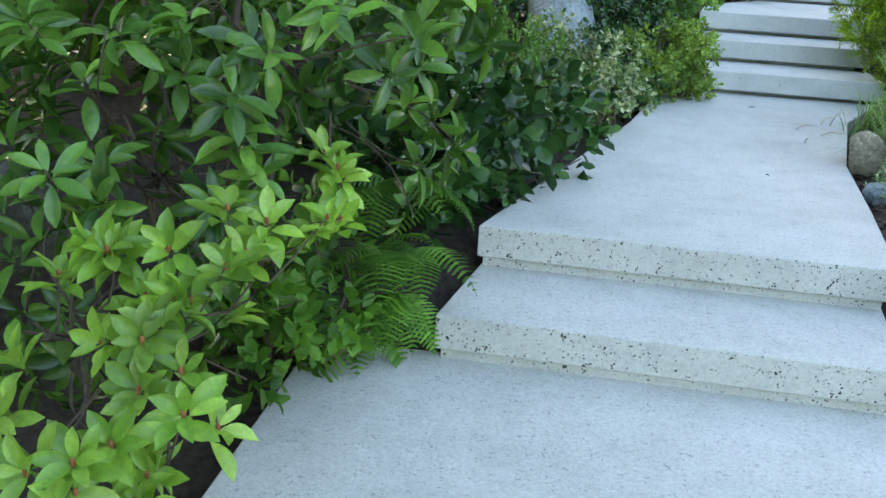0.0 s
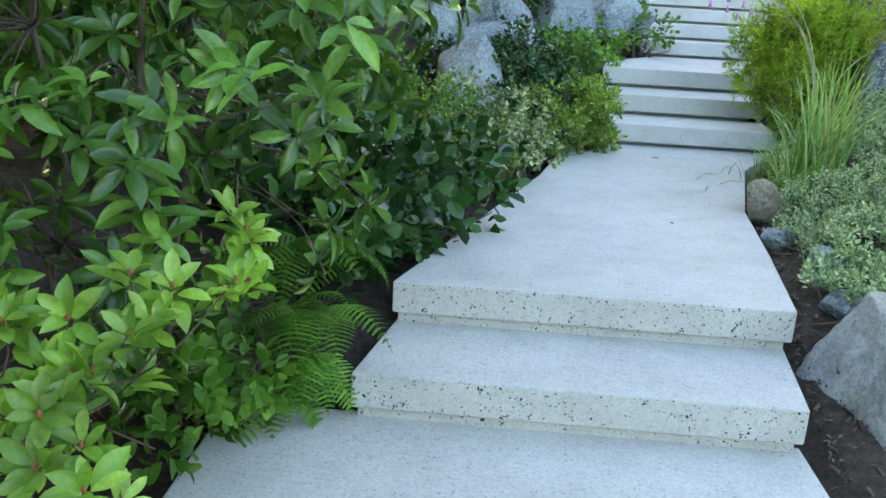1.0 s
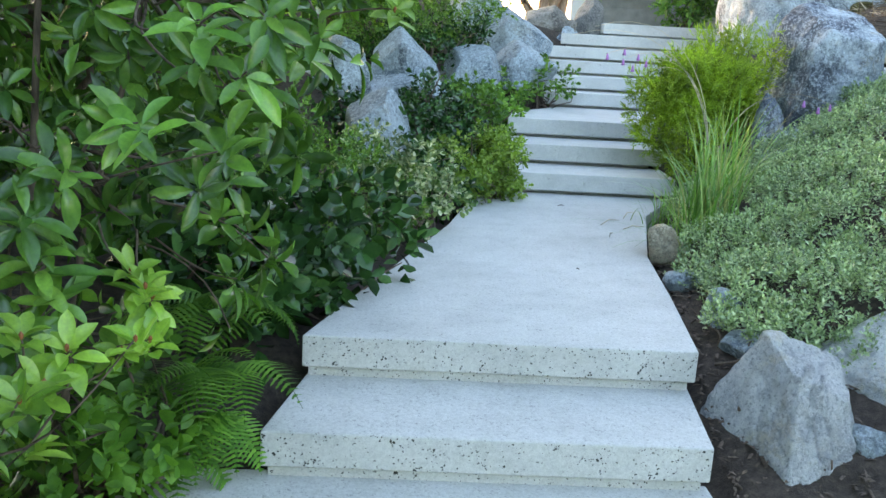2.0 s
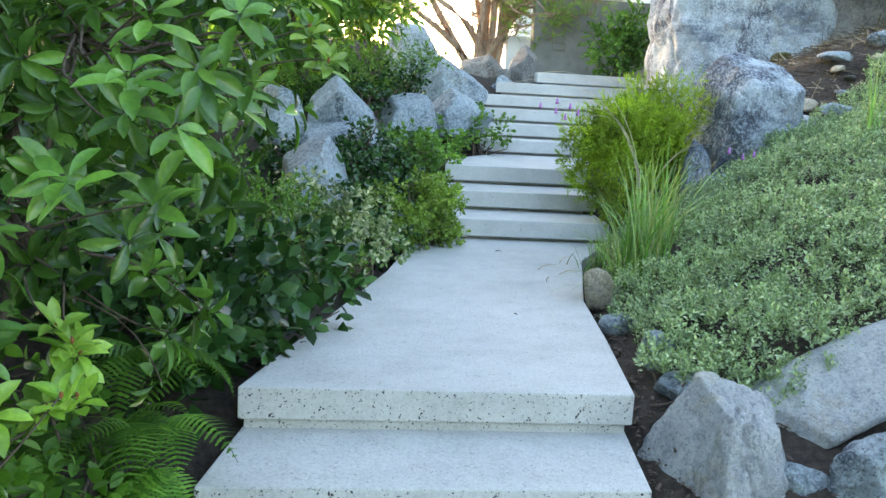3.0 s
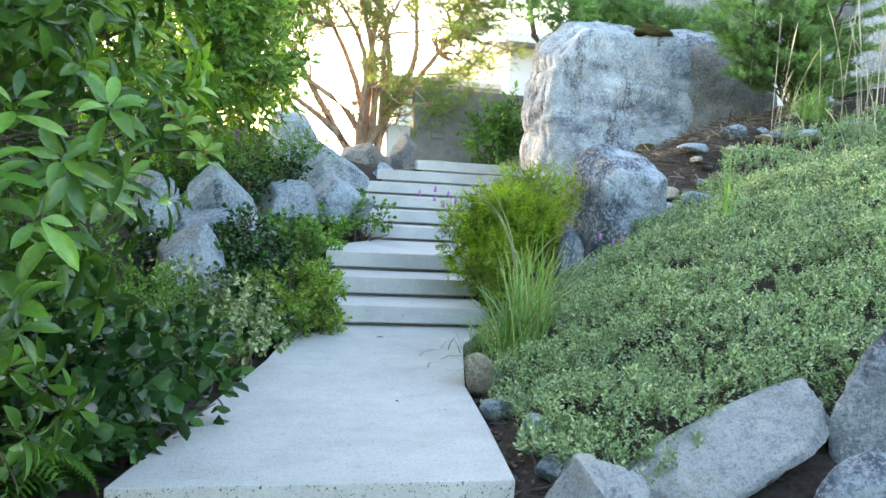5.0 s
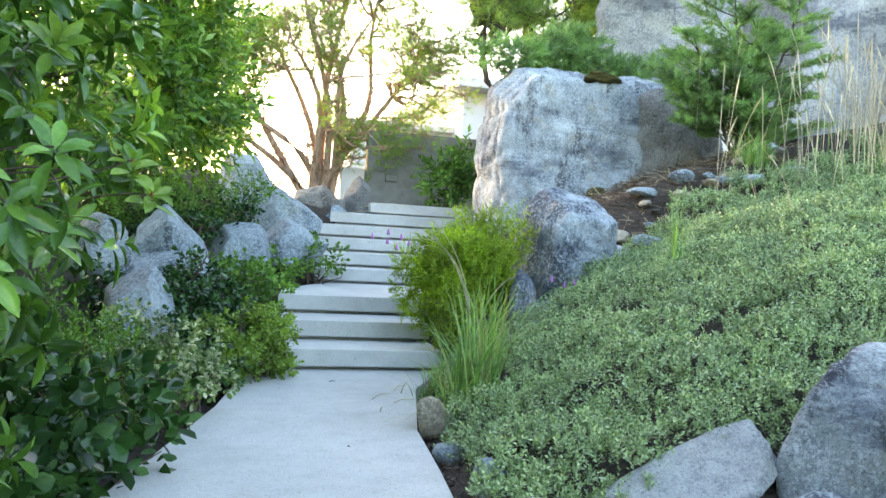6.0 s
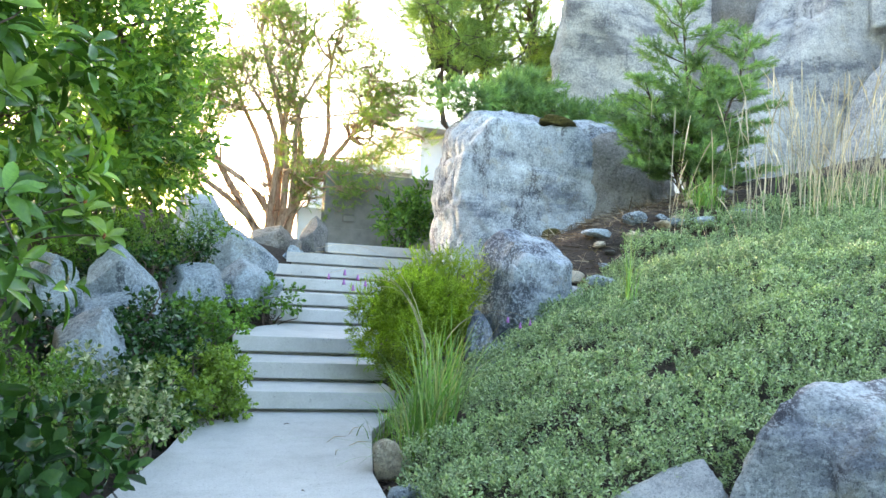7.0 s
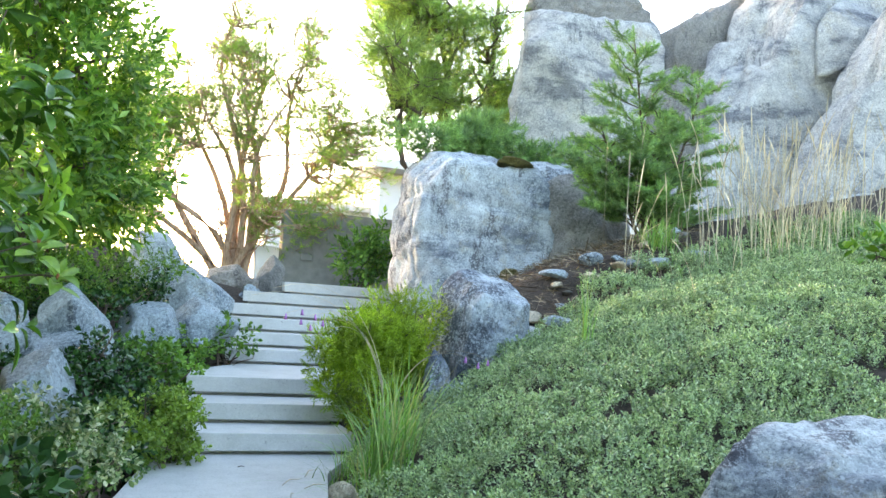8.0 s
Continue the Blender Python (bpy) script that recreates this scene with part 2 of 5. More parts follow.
def part(name, bm, mat, parent, label=""):
    me = bm
    if not isinstance(bm, bpy.types.Mesh):
        me = bpy.data.meshes.new(name)
        bm.to_mesh(me)
        bm.free()
        me.materials.append(mat)
    ob = new(name, me)
    ob.parent = parent
    if label:
        tagged(ob, label)
    return ob


def thing(name, place, label, category, group="", kind=""):
    ob = new(name)
    ob.location = place
    ob.empty_display_size = 0.05
    return tagged(ob, label, category, group, kind)


def soup(name, template, pos, rot, size, mat, smooth=True):
    """One mesh of many copies of a small template (verts, faces), each with its own place, 3x3 turn and size."""
    tv, tf = template
    tv = np.asarray(tv, float)
    n, k = len(pos), len(tv)
    size = np.asarray(size, float)
    size = size[:, None] if size.ndim == 1 else size
    v = np.einsum("nij,nkj->nki", rot, tv[None] * size[:, None, :] if size.shape[1] == 3 else tv[None] * size[:, :, None]) + np.asarray(pos)[:, None]
    loops = np.concatenate([np.asarray(f) for f in tf])
    lens = np.array([len(f) for f in tf])
    all_loops = (loops[None] + (np.arange(n) * k)[:, None]).ravel()
    totals = np.tile(lens, n)
    starts = np.concatenate([[0], np.cumsum(totals)[:-1]])
    me = bpy.data.meshes.new(name)
    me.vertices.add(n * k)
    me.vertices.foreach_set("co", v.ravel())
    me.loops.add(len(all_loops))
    me.loops.foreach_set("vertex_index", all_loops)
    me.polygons.add(len(totals))
    me.polygons.foreach_set("loop_start", starts)
    me.polygons.foreach_set("use_smooth", np.full(len(totals), smooth))
    me.materials.append(mat)
    me.update(calc_edges=True)
    me.validate()
    return me


def facing(d, up_noise=0.35, spin=None):
    """Turns whose y axis goes along each row of d and whose z axis points roughly up."""
    d = d / np.linalg.norm(d, axis=1, keepdims=True)
    up = np.array([0, 0, 1.0]) + rng.normal(0, up_noise, d.shape)
    x = np.cross(d, up)
    x /= np.linalg.norm(x, axis=1, keepdims=True) + 1e-9
    z = np.cross(x, d)
    return np.stack([x, d, z], axis=2)


def leaf_template(width=0.36, segments=5, curl=0.18, fold=0.12, blunt=1.0):
    """A pointed, folded leaf of length 1 along y."""
    v, f = [], []
    for i in range(segments + 1):
        t = i / segments
        w = width * 0.5 * math.sin(math.pi * t ** (1.2 * blunt)) ** 0.6 if 0 < i < segments else 0.012
        z = -curl * t * t
        v += [(-w, t, z + fold * w * 2), (0, t, z), (w, t, z + fold * w * 2)]
    for i in range(segments):
        a = 3 * i
        f += [(a, a + 1, a + 4, a + 3), (a + 1, a + 2, a + 5, a + 4)]
    return v, f


LEAF_TINY = ([(0, 0, 0), (-0.27, 0.52, 0.06), (0, 1, -0.06), (0.27, 0.52, 0.06)], [(0, 2, 1), (0, 3, 2)])
LEAF_ROUND = leaf_template(0.62, 4, 0.12, 0.15)
LEAF_SMALL = ([(0, 0, 0), (-0.27, 0.5, 0.06), (0, 0.5, 0), (0.27, 0.5, 0.06), (0, 1, -0.08)], [(0, 2, 1), (0, 3, 2), (1, 2, 4), (2, 3, 4)])


def tube(points, radii, sides=6):
    """Verts and faces of a tapered tube through points."""
    pts = [Vector(p) for p in points]
    v, f = [], []
    for i, p in enumerate(pts):
        d = (pts[min(i + 1, len(pts) - 1)] - pts[max(i - 1, 0)]).normalized()
        a = d.orthogonal().normalized()
        b = d.cross(a)
        for j in range(sides):
            t = 2 * math.pi * j / sides
            v.append(tuple(p + (a * math.cos(t) + b * math.sin(t)) * radii[i]))
    for i in range(len(pts) - 1):
        for j in range(sides):
            k = (j + 1) % sides
            f.append((i * sides + j, i * sides + k, (i + 1) * sides + k, (i + 1) * sides + j))
    f.append(tuple(range(sides))[::-1])
    f.append(tuple(range((len(pts) - 1) * sides, len(pts) * sides)))
    return v, f


def joined(parts):
    v, f = [], []
    for pv, pf in parts:
        o = len(v)
        v += pv
        f += [tuple(i + o for i in q) for q in pf]
    return v, f


def bent(a, b, steps, wobble, sag=0.0):
    """Points from a to b that wander."""
    a, b = np.array(a, float), np.array(b, float)
    t = np.linspace(0, 1, steps + 1)[:, None]
    p = a + (b - a) * t
    w = (rng.normal(0, 1.5 * wobble, 3) * np.sin(np.pi * t) + rng.normal(0, wobble, 3) * np.sin(2 * np.pi * t) + rng.normal(0, 0.5 * wobble, 3) * np.sin(3 * np.pi * t))
    p = p + w
    p[:, 2] += sag * (t[:, 0] * (1 - t[:, 0])) * 4
    return p.tolist()


# ---- the lie of the land ----
def smooth(a, b, t):
    t = np.clip((t - a) / (b - a), 0, 1)
    return t * t * (3 - 2 * t)


def path_z(y):
    return np.interp(y, [-60, -8, -1, 2.4, 3.3, 6.6, 7.7, 9.5, 11.8, 13, 60], [-14, -2.4, -0.55, -0.45, -0.12, -0.1, 0.38, 0.45, 1.35, 1.46, 1.6])


def right_edge(y):
    return np.interp(y, [-60, 3.1, 4.7, 5.9, 6.7, 7.8, 9.6, 10.9, 11.8, 16, 60], [1.05, 1.08, 1.3, 1.62, 2.0, 2.1, 2.5, 3.2, 4.0, 5.4, 6])


def left_edge(y):
    return np.interp(y, [-60, 2.3, 2.7, 3.1, 5.3, 6.7, 7.8, 8.6, 9.6, 10.9, 11.8, 16, 60], [-0.9, -0.9, -0.5, -0.4, 0.2, 0.5, 0.7, 0.95, 1.4, 1.5, 1.9, 1.8, 1.8])


def land(x, y):
    x, y = np.asarray(x, float), np.asarray(y, float)
    base = path_z(y)
    s = np.maximum(0, x - right_edge(y))
    rise = np.interp(s, [0, 0.05, 0.15, 0.8, 1.4, 2.6, 4.5, 7, 14, 60], [0, 0.06, 0.11, 0.50, 0.88, 1.38, 1.9, 2.5, 5.5, 9])
    steep = np.interp(y, [-10, 1.5, 3, 4.4, 6, 7.2, 8.5, 10, 14, 30], [0.2, 0.25, 0.36, 0.80, 1.0, 1.02, 1.08, 0.9, 0.55, 0.3])
    u = np.maximum(0, left_edge(y) - x)
    rise_l = np.interp(u, [0, 0.1, 0.6, 1.6, 4, 60], [0, -0.02, 0.12, 0.35, 0.6, 0.5])
    steep_l = np.interp(y, [0, 2, 4, 8, 10, 14], [0.1, 0.3, 0.8, 1.2, 1.6, 0.4])
    return base + rise * steep + rise_l * steep_l


def build_ground():
    xs = np.concatenate([np.linspace(-900, -14, 14), np.linspace(-13, -2.2, 22), np.linspace(-2, 6, 110), np.linspace(6.2, 16, 34), np.linspace(18, 900, 14)])
    ys = np.concatenate([np.linspace(-900, -9, 12), np.linspace(-8, -0.2, 20), np.linspace(0, 13, 150), np.linspace(13.3, 30, 30), np.linspace(34, 900, 14)])
    gx, gy = np.meshgrid(xs, ys)
    gz = land(gx, gy)
    bumps = np.array([[noise.fractal(Vector((x * 2.2, y * 2.2, 0)), 1.0, 2.0, 4) * (0.04 if -3 < x < 9 and 0 < y < 14 else 0.0) for x in xs] for y in ys])
    inside = (gx > left_edge(gy) - 0.05) & (gx < right_edge(gy) + 0.05)
    gz = gz + np.where(inside, -0.06, bumps)
    nx, ny = len(xs), len(ys)
    v = np.stack([gx, gy, gz], -1).reshape(-1, 3).tolist()
    f = [(j * nx + i, j * nx + i + 1, (j + 1) * nx + i + 1, (j + 1) * nx + i) for j in range(ny - 1) for i in range(nx - 1)]
    tagged(new("ground", mesh_of("ground", v, f, SOIL)), "dark bare garden soil between rocks and plants", "ground", kind="structure")


build_ground()


# ---- concrete steps and landings ----
def slab_mesh(name, outline, top, depth, mat, edge=0.012):
    bm = bmesh.new()
    f = bm.faces.new([bm.verts.new((x, y, top)) for x, y in outline])
    f.normal_update()
    if f.normal.z < 0:
        f.normal_flip()
    ext = bmesh.ops.extrude_face_region(bm, geom=[f])
    bmesh.ops.translate(bm, verts=[e for e in ext["geom"] if isinstance(e, bmesh.types.BMVert)], vec=(0, 0, -depth))
    bmesh.ops.recalc_face_normals(bm, faces=bm.faces)
    bmesh.ops.bevel(bm, geom=[e for e in bm.edges], offset=edge, segments=3, profile=0.6, affect="EDGES")
    me = bpy.data.meshes.new(name)
    bm.to_mesh(me)
    bm.free()
    me.materials.append(mat)
    return me


LEVELS = [
    (-2, [(-0.90, -1.6), (1.04, -1.6), (1.03, 2.68), (-0.46, 2.68), (-0.90, 2.66)], CONCRETE_PITTED),
    (-1, [(-0.47, 2.62), (1.02, 2.62), (1.09, 3.16), (-0.38, 3.16)], CONCRETE_PITTED),
    (0, [(-0.40, 3.10), (1.10, 3.10), (1.21, 3.86), (1.31, 4.67), (1.62, 5.91), (2.03, 6.72), (0.50, 6.72), (0.22, 5.31), (-0.12, 4.1)], CONCRETE_PITTED),
    (1, [(0.52, 6.64), (2.02, 6.64), (2.05, 7.24), (0.62, 7.24)], CONCRETE),
    (2, [(0.62, 7.17), (2.05, 7.17), (2.08, 7.80), (0.70, 7.80)], CONCRETE),
    (3, [(0.80, 7.73), (2.08, 7.73), (2.70, 9.62), (1.56, 9.62), (1.23, 9.06), (1.00, 8.60), (0.86, 8.2)], CONCRETE),
    (4, [(1.36, 9.54), (2.66, 9.54), (2.80, 10.07), (1.5, 10.07)], CONCRETE),
    (5, [(1.46, 10.00), (2.80, 10.00), (2.95, 10.53), (1.46, 10.53)], CONCRETE),
    (6, [(1.46, 10.46), (2.96, 10.46), (3.2, 10.97), (1.50, 10.97)], CONCRETE),
    (7, [(1.52, 10.90), (3.24, 10.90), (3.6, 11.41), (1.70, 11.41)], CONCRETE),
    (8, [(1.78, 11.34), (3.66, 11.34), (3.95, 11.85), (2.0, 11.85)], CONCRETE),
    (9, [(2.41, 11.78), (4.05, 11.78), (5.2, 14.9), (2.3, 14.9)], CONCRETE),
]


def shrink(outline, d):
    """The outline moved in by d at its front and sides."""
    cx, cy = sum(p[0] for p in outline) / len(outline), sum(p[1] for p in outline) / len(outline)
    return [(x + math.copysign(d, cx - x), y + (d if y < cy else -d)) for x, y in outline]


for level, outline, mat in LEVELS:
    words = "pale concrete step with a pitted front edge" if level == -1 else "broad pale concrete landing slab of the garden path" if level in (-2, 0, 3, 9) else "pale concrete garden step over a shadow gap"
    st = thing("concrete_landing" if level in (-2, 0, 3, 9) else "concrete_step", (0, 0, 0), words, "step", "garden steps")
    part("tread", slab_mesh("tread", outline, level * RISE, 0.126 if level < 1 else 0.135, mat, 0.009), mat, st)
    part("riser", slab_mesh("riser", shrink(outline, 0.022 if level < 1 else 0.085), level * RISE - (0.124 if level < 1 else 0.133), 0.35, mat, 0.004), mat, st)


# ---- boulders ----
def rock_mesh(name, seed, mat, planes=8, rough=0.06, cut=0.48, detail=5, bevel=85.0, faces=(), cracks=()):
    """A faceted, worn boulder of radius about 1: planes cut into a ball, with broken relief. faces: (normal, distance) of its own."""
    r = random.Random(seed)
    bm = bmesh.new()
    bmesh.ops.create_icosphere(bm, subdivisions=detail, radius=1)
    ns = [(Vector(n).normalized(), h) for n, h in faces]
    for _ in range(0 if faces else planes):
        n = Vector((r.gauss(0, 1), r.gauss(0, 1), r.gauss(0, 0.8))).normalized()
        ns.append((n, r.uniform(cut, 0.95)))
    ball = 1.45 if faces else 1.12
    off = Vector((seed * 3.7, seed * 1.3, seed * 2.1))
    for v in bm.verts:
        d = v.co.normalized()
        inv = ball ** -bevel
        for n, h in ns:
            c = d.dot(n) / h
            if c > 0:
                inv += c ** bevel
        rad = inv ** (-1 / bevel)
        big = noise.fractal(d * 1.5 + off, 1.0, 2.0, 3)
        fine = noise.fractal(d * 5 + off, 0.8, 2.1, 6)
        ridge = abs(noise.noise(d * 2.7 + off + Vector((big, big, 0)) * 0.4))
        for n, h, depth in cracks:
            rad -= depth * math.exp(-(((d * rad).dot(Vector(n)) - h + 0.10 * big) / 0.03) ** 2)
        v.co = d * (rad + rough * (1.4 * big + 0.6 * fine) - rough * max(0, 0.1 - ridge) * 7)
    me = bpy.data.meshes.new(name)
    bm.to_mesh(me)
    bm.free()
    me.materials.append(mat)
    me.polygons.foreach_set("use_smooth", [True] * len(me.polygons))
    return me


def boulder(place, size, turn, seed, mat, label, name="boulder", category="rock", group="garden boulders", **kw):
    me = rock_mesh(name, seed, mat, **kw)
    ob = new(name, me)
    m = Matrix.Diagonal((*size, 1))
    me.transform(pose(0, 0, 0, *turn) @ m)
    ob.location = place
    return tagged(ob, label, category, group)


BLUE = "blue-grey speckled granite boulder bedded in garden soil"
for place, size, turn, seed, mat, label in (
    ((1.68, 2.86, -0.26), (0.16, 0.15, 0.13), (0, 10, 30), 31, GRANITE, "small dark blue granite rock under the leaning slab"),
    ((1.92, 2.70, -0.18), (0.24, 0.16, 0.17), (0, -10, 0), 33, GRANITE, "blue-grey granite rock at the foot of the bank"),
    ((2.36, 2.66, -0.10), (0.26, 0.18, 0.30), (0, 0, 20), 37, GRANITE_DARK, "dark blue granite rock under the weathered boulder"),
    ((2.56, 6.42, 0.66), (0.12, 0.14, 0.20), (0, 0, 40), 44, GRANITE_DARK, "small dark granite rock against the upright boulder"),
    ((2.76, 6.28, 0.40), (0.21, 0.2, 0.21), (0, 14, 10), 46, GRANITE, "pale blue granite rock at the upright boulder's foot"),
    ((5.85, 9.62, 2.30), (0.78, 0.45, 0.75), (0, 20, 0), 57, STONE_BROWN, "dull brown-grey rock leaning on the huge boulder"),
    ((-0.75, 7.8, 0.70), (0.4, 0.35, 0.38), (0, 0, 0), 87, GRANITE, BLUE),
    ((1.98, 11.95, 1.34), (0.14, 0.14, 0.15), (0, 0, 0), 104, STONE_BROWN, "brown-grey rock at the top of the steps"),
):
    boulder(place, size, turn, seed, mat, label)

SIDES = [((0, 1, 0), 0.95), ((0, 0, -1), 0.98)]
for place, size, seed, mat, label, faces in (
    ((-0.30, 6.52, 0.34), (0.25, 0.26, 0.33), 81, GRANITE, "blue-grey speckled granite boulder above the variegated shrub",
     [((-0.45, -0.3, 1), 0.86), ((0.95, -0.35, 0.50), 0.72), ((-1, -0.2, 0.1), 0.88), ((0.1, -1, 0.35), 0.76), ((0.45, -0.9, -0.1), 0.82)]),
    ((-0.18, 8.05, 0.84), (0.28, 0.28, 0.31), 84, GRANITE, "peaked blue-grey granite boulder resting on another",
     [((-0.75, -0.3, 0.75), 0.74), ((0.75, -0.2, 0.8), 0.78), ((0.9, -0.75, 0.05), 0.74), ((-0.45, -1, -0.15), 0.70), ((-1, 0, 0), 0.92)]),
    ((-0.20, 7.76, 0.56), (0.34, 0.28, 0.26), 85, GRANITE, "broad blue-grey granite boulder carrying a peaked one",
     [((-0.4, -0.4, 1), 0.72), ((0.8, -0.7, 0.3), 0.78), ((-0.2, -1, 0.2), 0.74), ((-1, -0.2, 0.2), 0.88)]),
    ((0.53, 8.85, 0.82), (0.27, 0.28, 0.25), 91, GRANITE, "pale blocky granite boulder among ivy leaves",
     [((-0.12, -0.35, 1), 0.80), ((1, -0.25, 0.22), 0.84), ((0.05, -1, 0.28), 0.74), ((-1, -0.3, 0.4), 0.82), ((0.7, -0.3, 0.8), 1.02)]),
    ((1.10, 9.45, 0.91), (0.30, 0.28, 0.25), 94, GRANITE, "wedge-shaped blue granite boulder at the steps' edge",
     [((0.62, -0.25, 0.95), 0.66), ((-0.85, -0.3, 0.75), 0.72), ((0.05, -1, 0.12), 0.72), ((0.25, -0.85, 0.6), 0.78), ((0.9, -0.6, -0.5), 0.80), ((-0.6, -0.8, 0), 0.9)]),
    ((1.10, 10.42, 1.24), (0.32, 0.3, 0.30), 99, GRANITE, "long sloping blue-grey granite boulder above the steps",
     [((0.62, -0.2, 0.9), 0.60), ((-0.7, -0.35, 0.8), 0.80), ((0.1, -1, 0.25), 0.72), ((0.6, -0.85, 0.15), 0.80), ((-0.7, -0.8, 0), 0.85)]),
    ((0.66, 11.0, 1.60), (0.28, 0.3, 0.34), 97, GRANITE, "pale granite boulder under the evergreen tree",
     [((0.05, -0.3, 1), 0.80), ((0.85, -0.3, 0.65), 0.76), ((0.1, -1, 0.3), 0.74), ((-1, -0.4, 0.3), 0.85)]),
    ((1.70, 12.1, 1.42), (0.33, 0.3, 0.22), 103, STONE_BROWN, "brown-grey rock at the top of the steps",
     [((-0.5, -0.35, 1), 0.78), ((0.85, -0.4, 0.55), 0.72), ((-0.15, -1, 0.2), 0.72), ((0.55, -0.9, -0.2), 0.78), ((-1, 0, 0.1), 0.9)]),
    ((2.30, 12.1, 1.55), (0.165, 0.18, 0.25), 107, STONE_GREY, "upright grey rock at the top of the steps",
     [((-0.75, -0.3, 0.75), 0.74), ((0.6, -0.4, 0.9), 0.80), ((0.2, -1, 0.1), 0.74), ((1, -0.3, 0), 0.86), ((-0.8, -0.7, -0.1), 0.84)]),
):
    boulder(place, size, (0, 0, 0), seed, mat, label, faces=faces + SIDES, rough=0.035, bevel=70.0)
boulder((3.28, 2.82, 0.09), (0.70, 0.34, 0.62), (0, 0, 4), 21, GRANITE_BIG, "dark and pale weathered granite boulder below the ground cover", rough=0.06, detail=5, bevel=110.0,
        faces=[((-0.04, -0.2, 1), 0.90), ((-1, -0.35, 0.15), 0.88), ((0.05, -1, 0.22), 0.78), ((-0.6, -0.3, 0.85), 1.0), ((-0.55, -1, 0.1), 0.92), ((1, 0, 0), 1.1), ((0.35, -0.9, 0.5), 0.92)] + SIDES)

TALL = [((-1, 0.05, 0.02), 0.96), ((0.04, -1, 0.10), 0.85), ((-0.03, -0.16, 1), 0.95), ((0.81, -0.12, -0.57), 0.44), ((1, -0.1, 0.3), 1.2), ((0, 1, 0), 0.95), ((0, 0, -1), 1.0),
        ((-0.75, -0.1, 0.7), 1.14), ((0.3, -0.8, 0.62), 1.08), ((-0.75, -0.6, 0.05), 1.12), ((0.5, -0.9, -0.35), 0.98)]
boulder((4.74, 10.15, 2.02), (1.22, 0.8, 1.27), (0, 0, 0), 52, GRANITE_BIG, "huge streaked grey granite boulder beside the top steps", faces=TALL, detail=6, rough=0.05, cracks=[((0.15, 0, 1), 0.35, 0.035), ((0.1, 0.1, 1), -0.05, 0.03), ((1, 0, 0.5), 0.75, 0.05)])
boulder((3.07, 6.62, 0.94), (0.34, 0.40, 0.52), (0, 0, 0), 41, GRANITE_DARK, "upright dark blue granite boulder with a pale flat top", detail=6, rough=0.04, bevel=60.0, cracks=[((0.6, 0, 0.8), 0.1, 0.03)],
        faces=[((-1, -0.25, 0.12), 0.88), ((-0.15, -1, 0.16), 0.80), ((0.10, -0.34, 1), 0.90), ((1, 0, 0.1), 1.0), ((-0.7, -0.3, 0.72), 0.98), ((0.6, -0.85, -0.1), 0.92), ((-0.65, -0.8, -0.2), 0.95)] + SIDES)
boulder((7.0, 11.7, 4.72), (1.35, 0.75, 1.4), (0, 0, 0), 61, CLIFF, "large pale granite block high on the bank", detail=5, rough=0.05, cracks=[((0.5, 0, 0.85), 0.25, 0.06), ((-0.9, 0, 0.4), 0.3, 0.05)],
        faces=[((-1, 0.2, 0.12), 0.95), ((0.05, -1, 0.25), 0.85), ((-0.05, -0.15, 1), 0.92), ((1, -0.1, 0.3), 0.95), ((0, 1, 0), 0.9), ((0, 0, -1), 1), ((-0.7, -0.3, 0.75), 1.12), ((-0.6, -0.8, -0.4), 0.95), ((0.6, -0.8, -0.1), 1.0)])
boulder((10.25, 10.6, 3.6), (2.0, 1.0, 3.4), (0, 0, 0), 66, CLIFF, "steep pale granite outcrop on the bank", detail=5, rough=0.05, cracks=[((0.75, 0, 0.6), 0.1, 0.08), ((0.3, 0, 0.95), 0.35, 0.05)],
        faces=[((-0.73, -0.10, 0.68), 0.77), ((-0.45, -1, 0.25), 0.80), ((0, 0, 1), 1.1), ((1, 0, 0), 1.0), ((0, 1, 0), 0.9), ((0, 0, -1), 1), ((0.5, -0.9, 0.25), 0.72), ((-0.1, -0.8, 0.6), 0.88)])
boulder((11.3, 8.75, 3.4), (2.35, 0.75, 2.9), (0, 0, 0), 68, CLIFF, "steep pale granite slab leaning on the outcrop", detail=5, rough=0.045, cracks=[((0.3, 0, 0.95), 0.2, 0.06), ((0.95, 0, -0.25), -0.45, 0.06)],
        faces=[((-0.82, 0.10, 0.58), 0.90), ((0.12, -1, 0.35), 0.80), ((0, 0, 1), 1.2), ((1, 0, 0), 1.2), ((0, 1, 0), 0.9), ((0, 0, -1), 1), ((-0.75, -0.75, 0.35), 0.93), ((0.1, -0.7, 0.75), 0.9)])
boulder((10.35, 10.0, 5.75), (0.55, 0.5, 0.9), (0, 28, 0), 69, CLIFF, "wedge of pale granite in the outcrop's cleft", rough=0.05)
boulder((10.0, 12.4, 5.9), (1.15, 0.8, 1.4), (0, 0, 0), 71, STONE_GREY, "cracked grey granite rock above the bank", rough=0.05)
boulder((7.9, 12.9, 6.5), (1.3, 0.8, 0.9), (0, 0, 0), 73, STONE_GREY, "cracked grey granite rock above the bank", rough=0.05)
boulder((8.05, 11.2, 4.2), (0.75, 0.5, 1.0), (0, 10, 0), 76, STONE_GREY, "shaded grey granite rock behind the fir", rough=0.05)
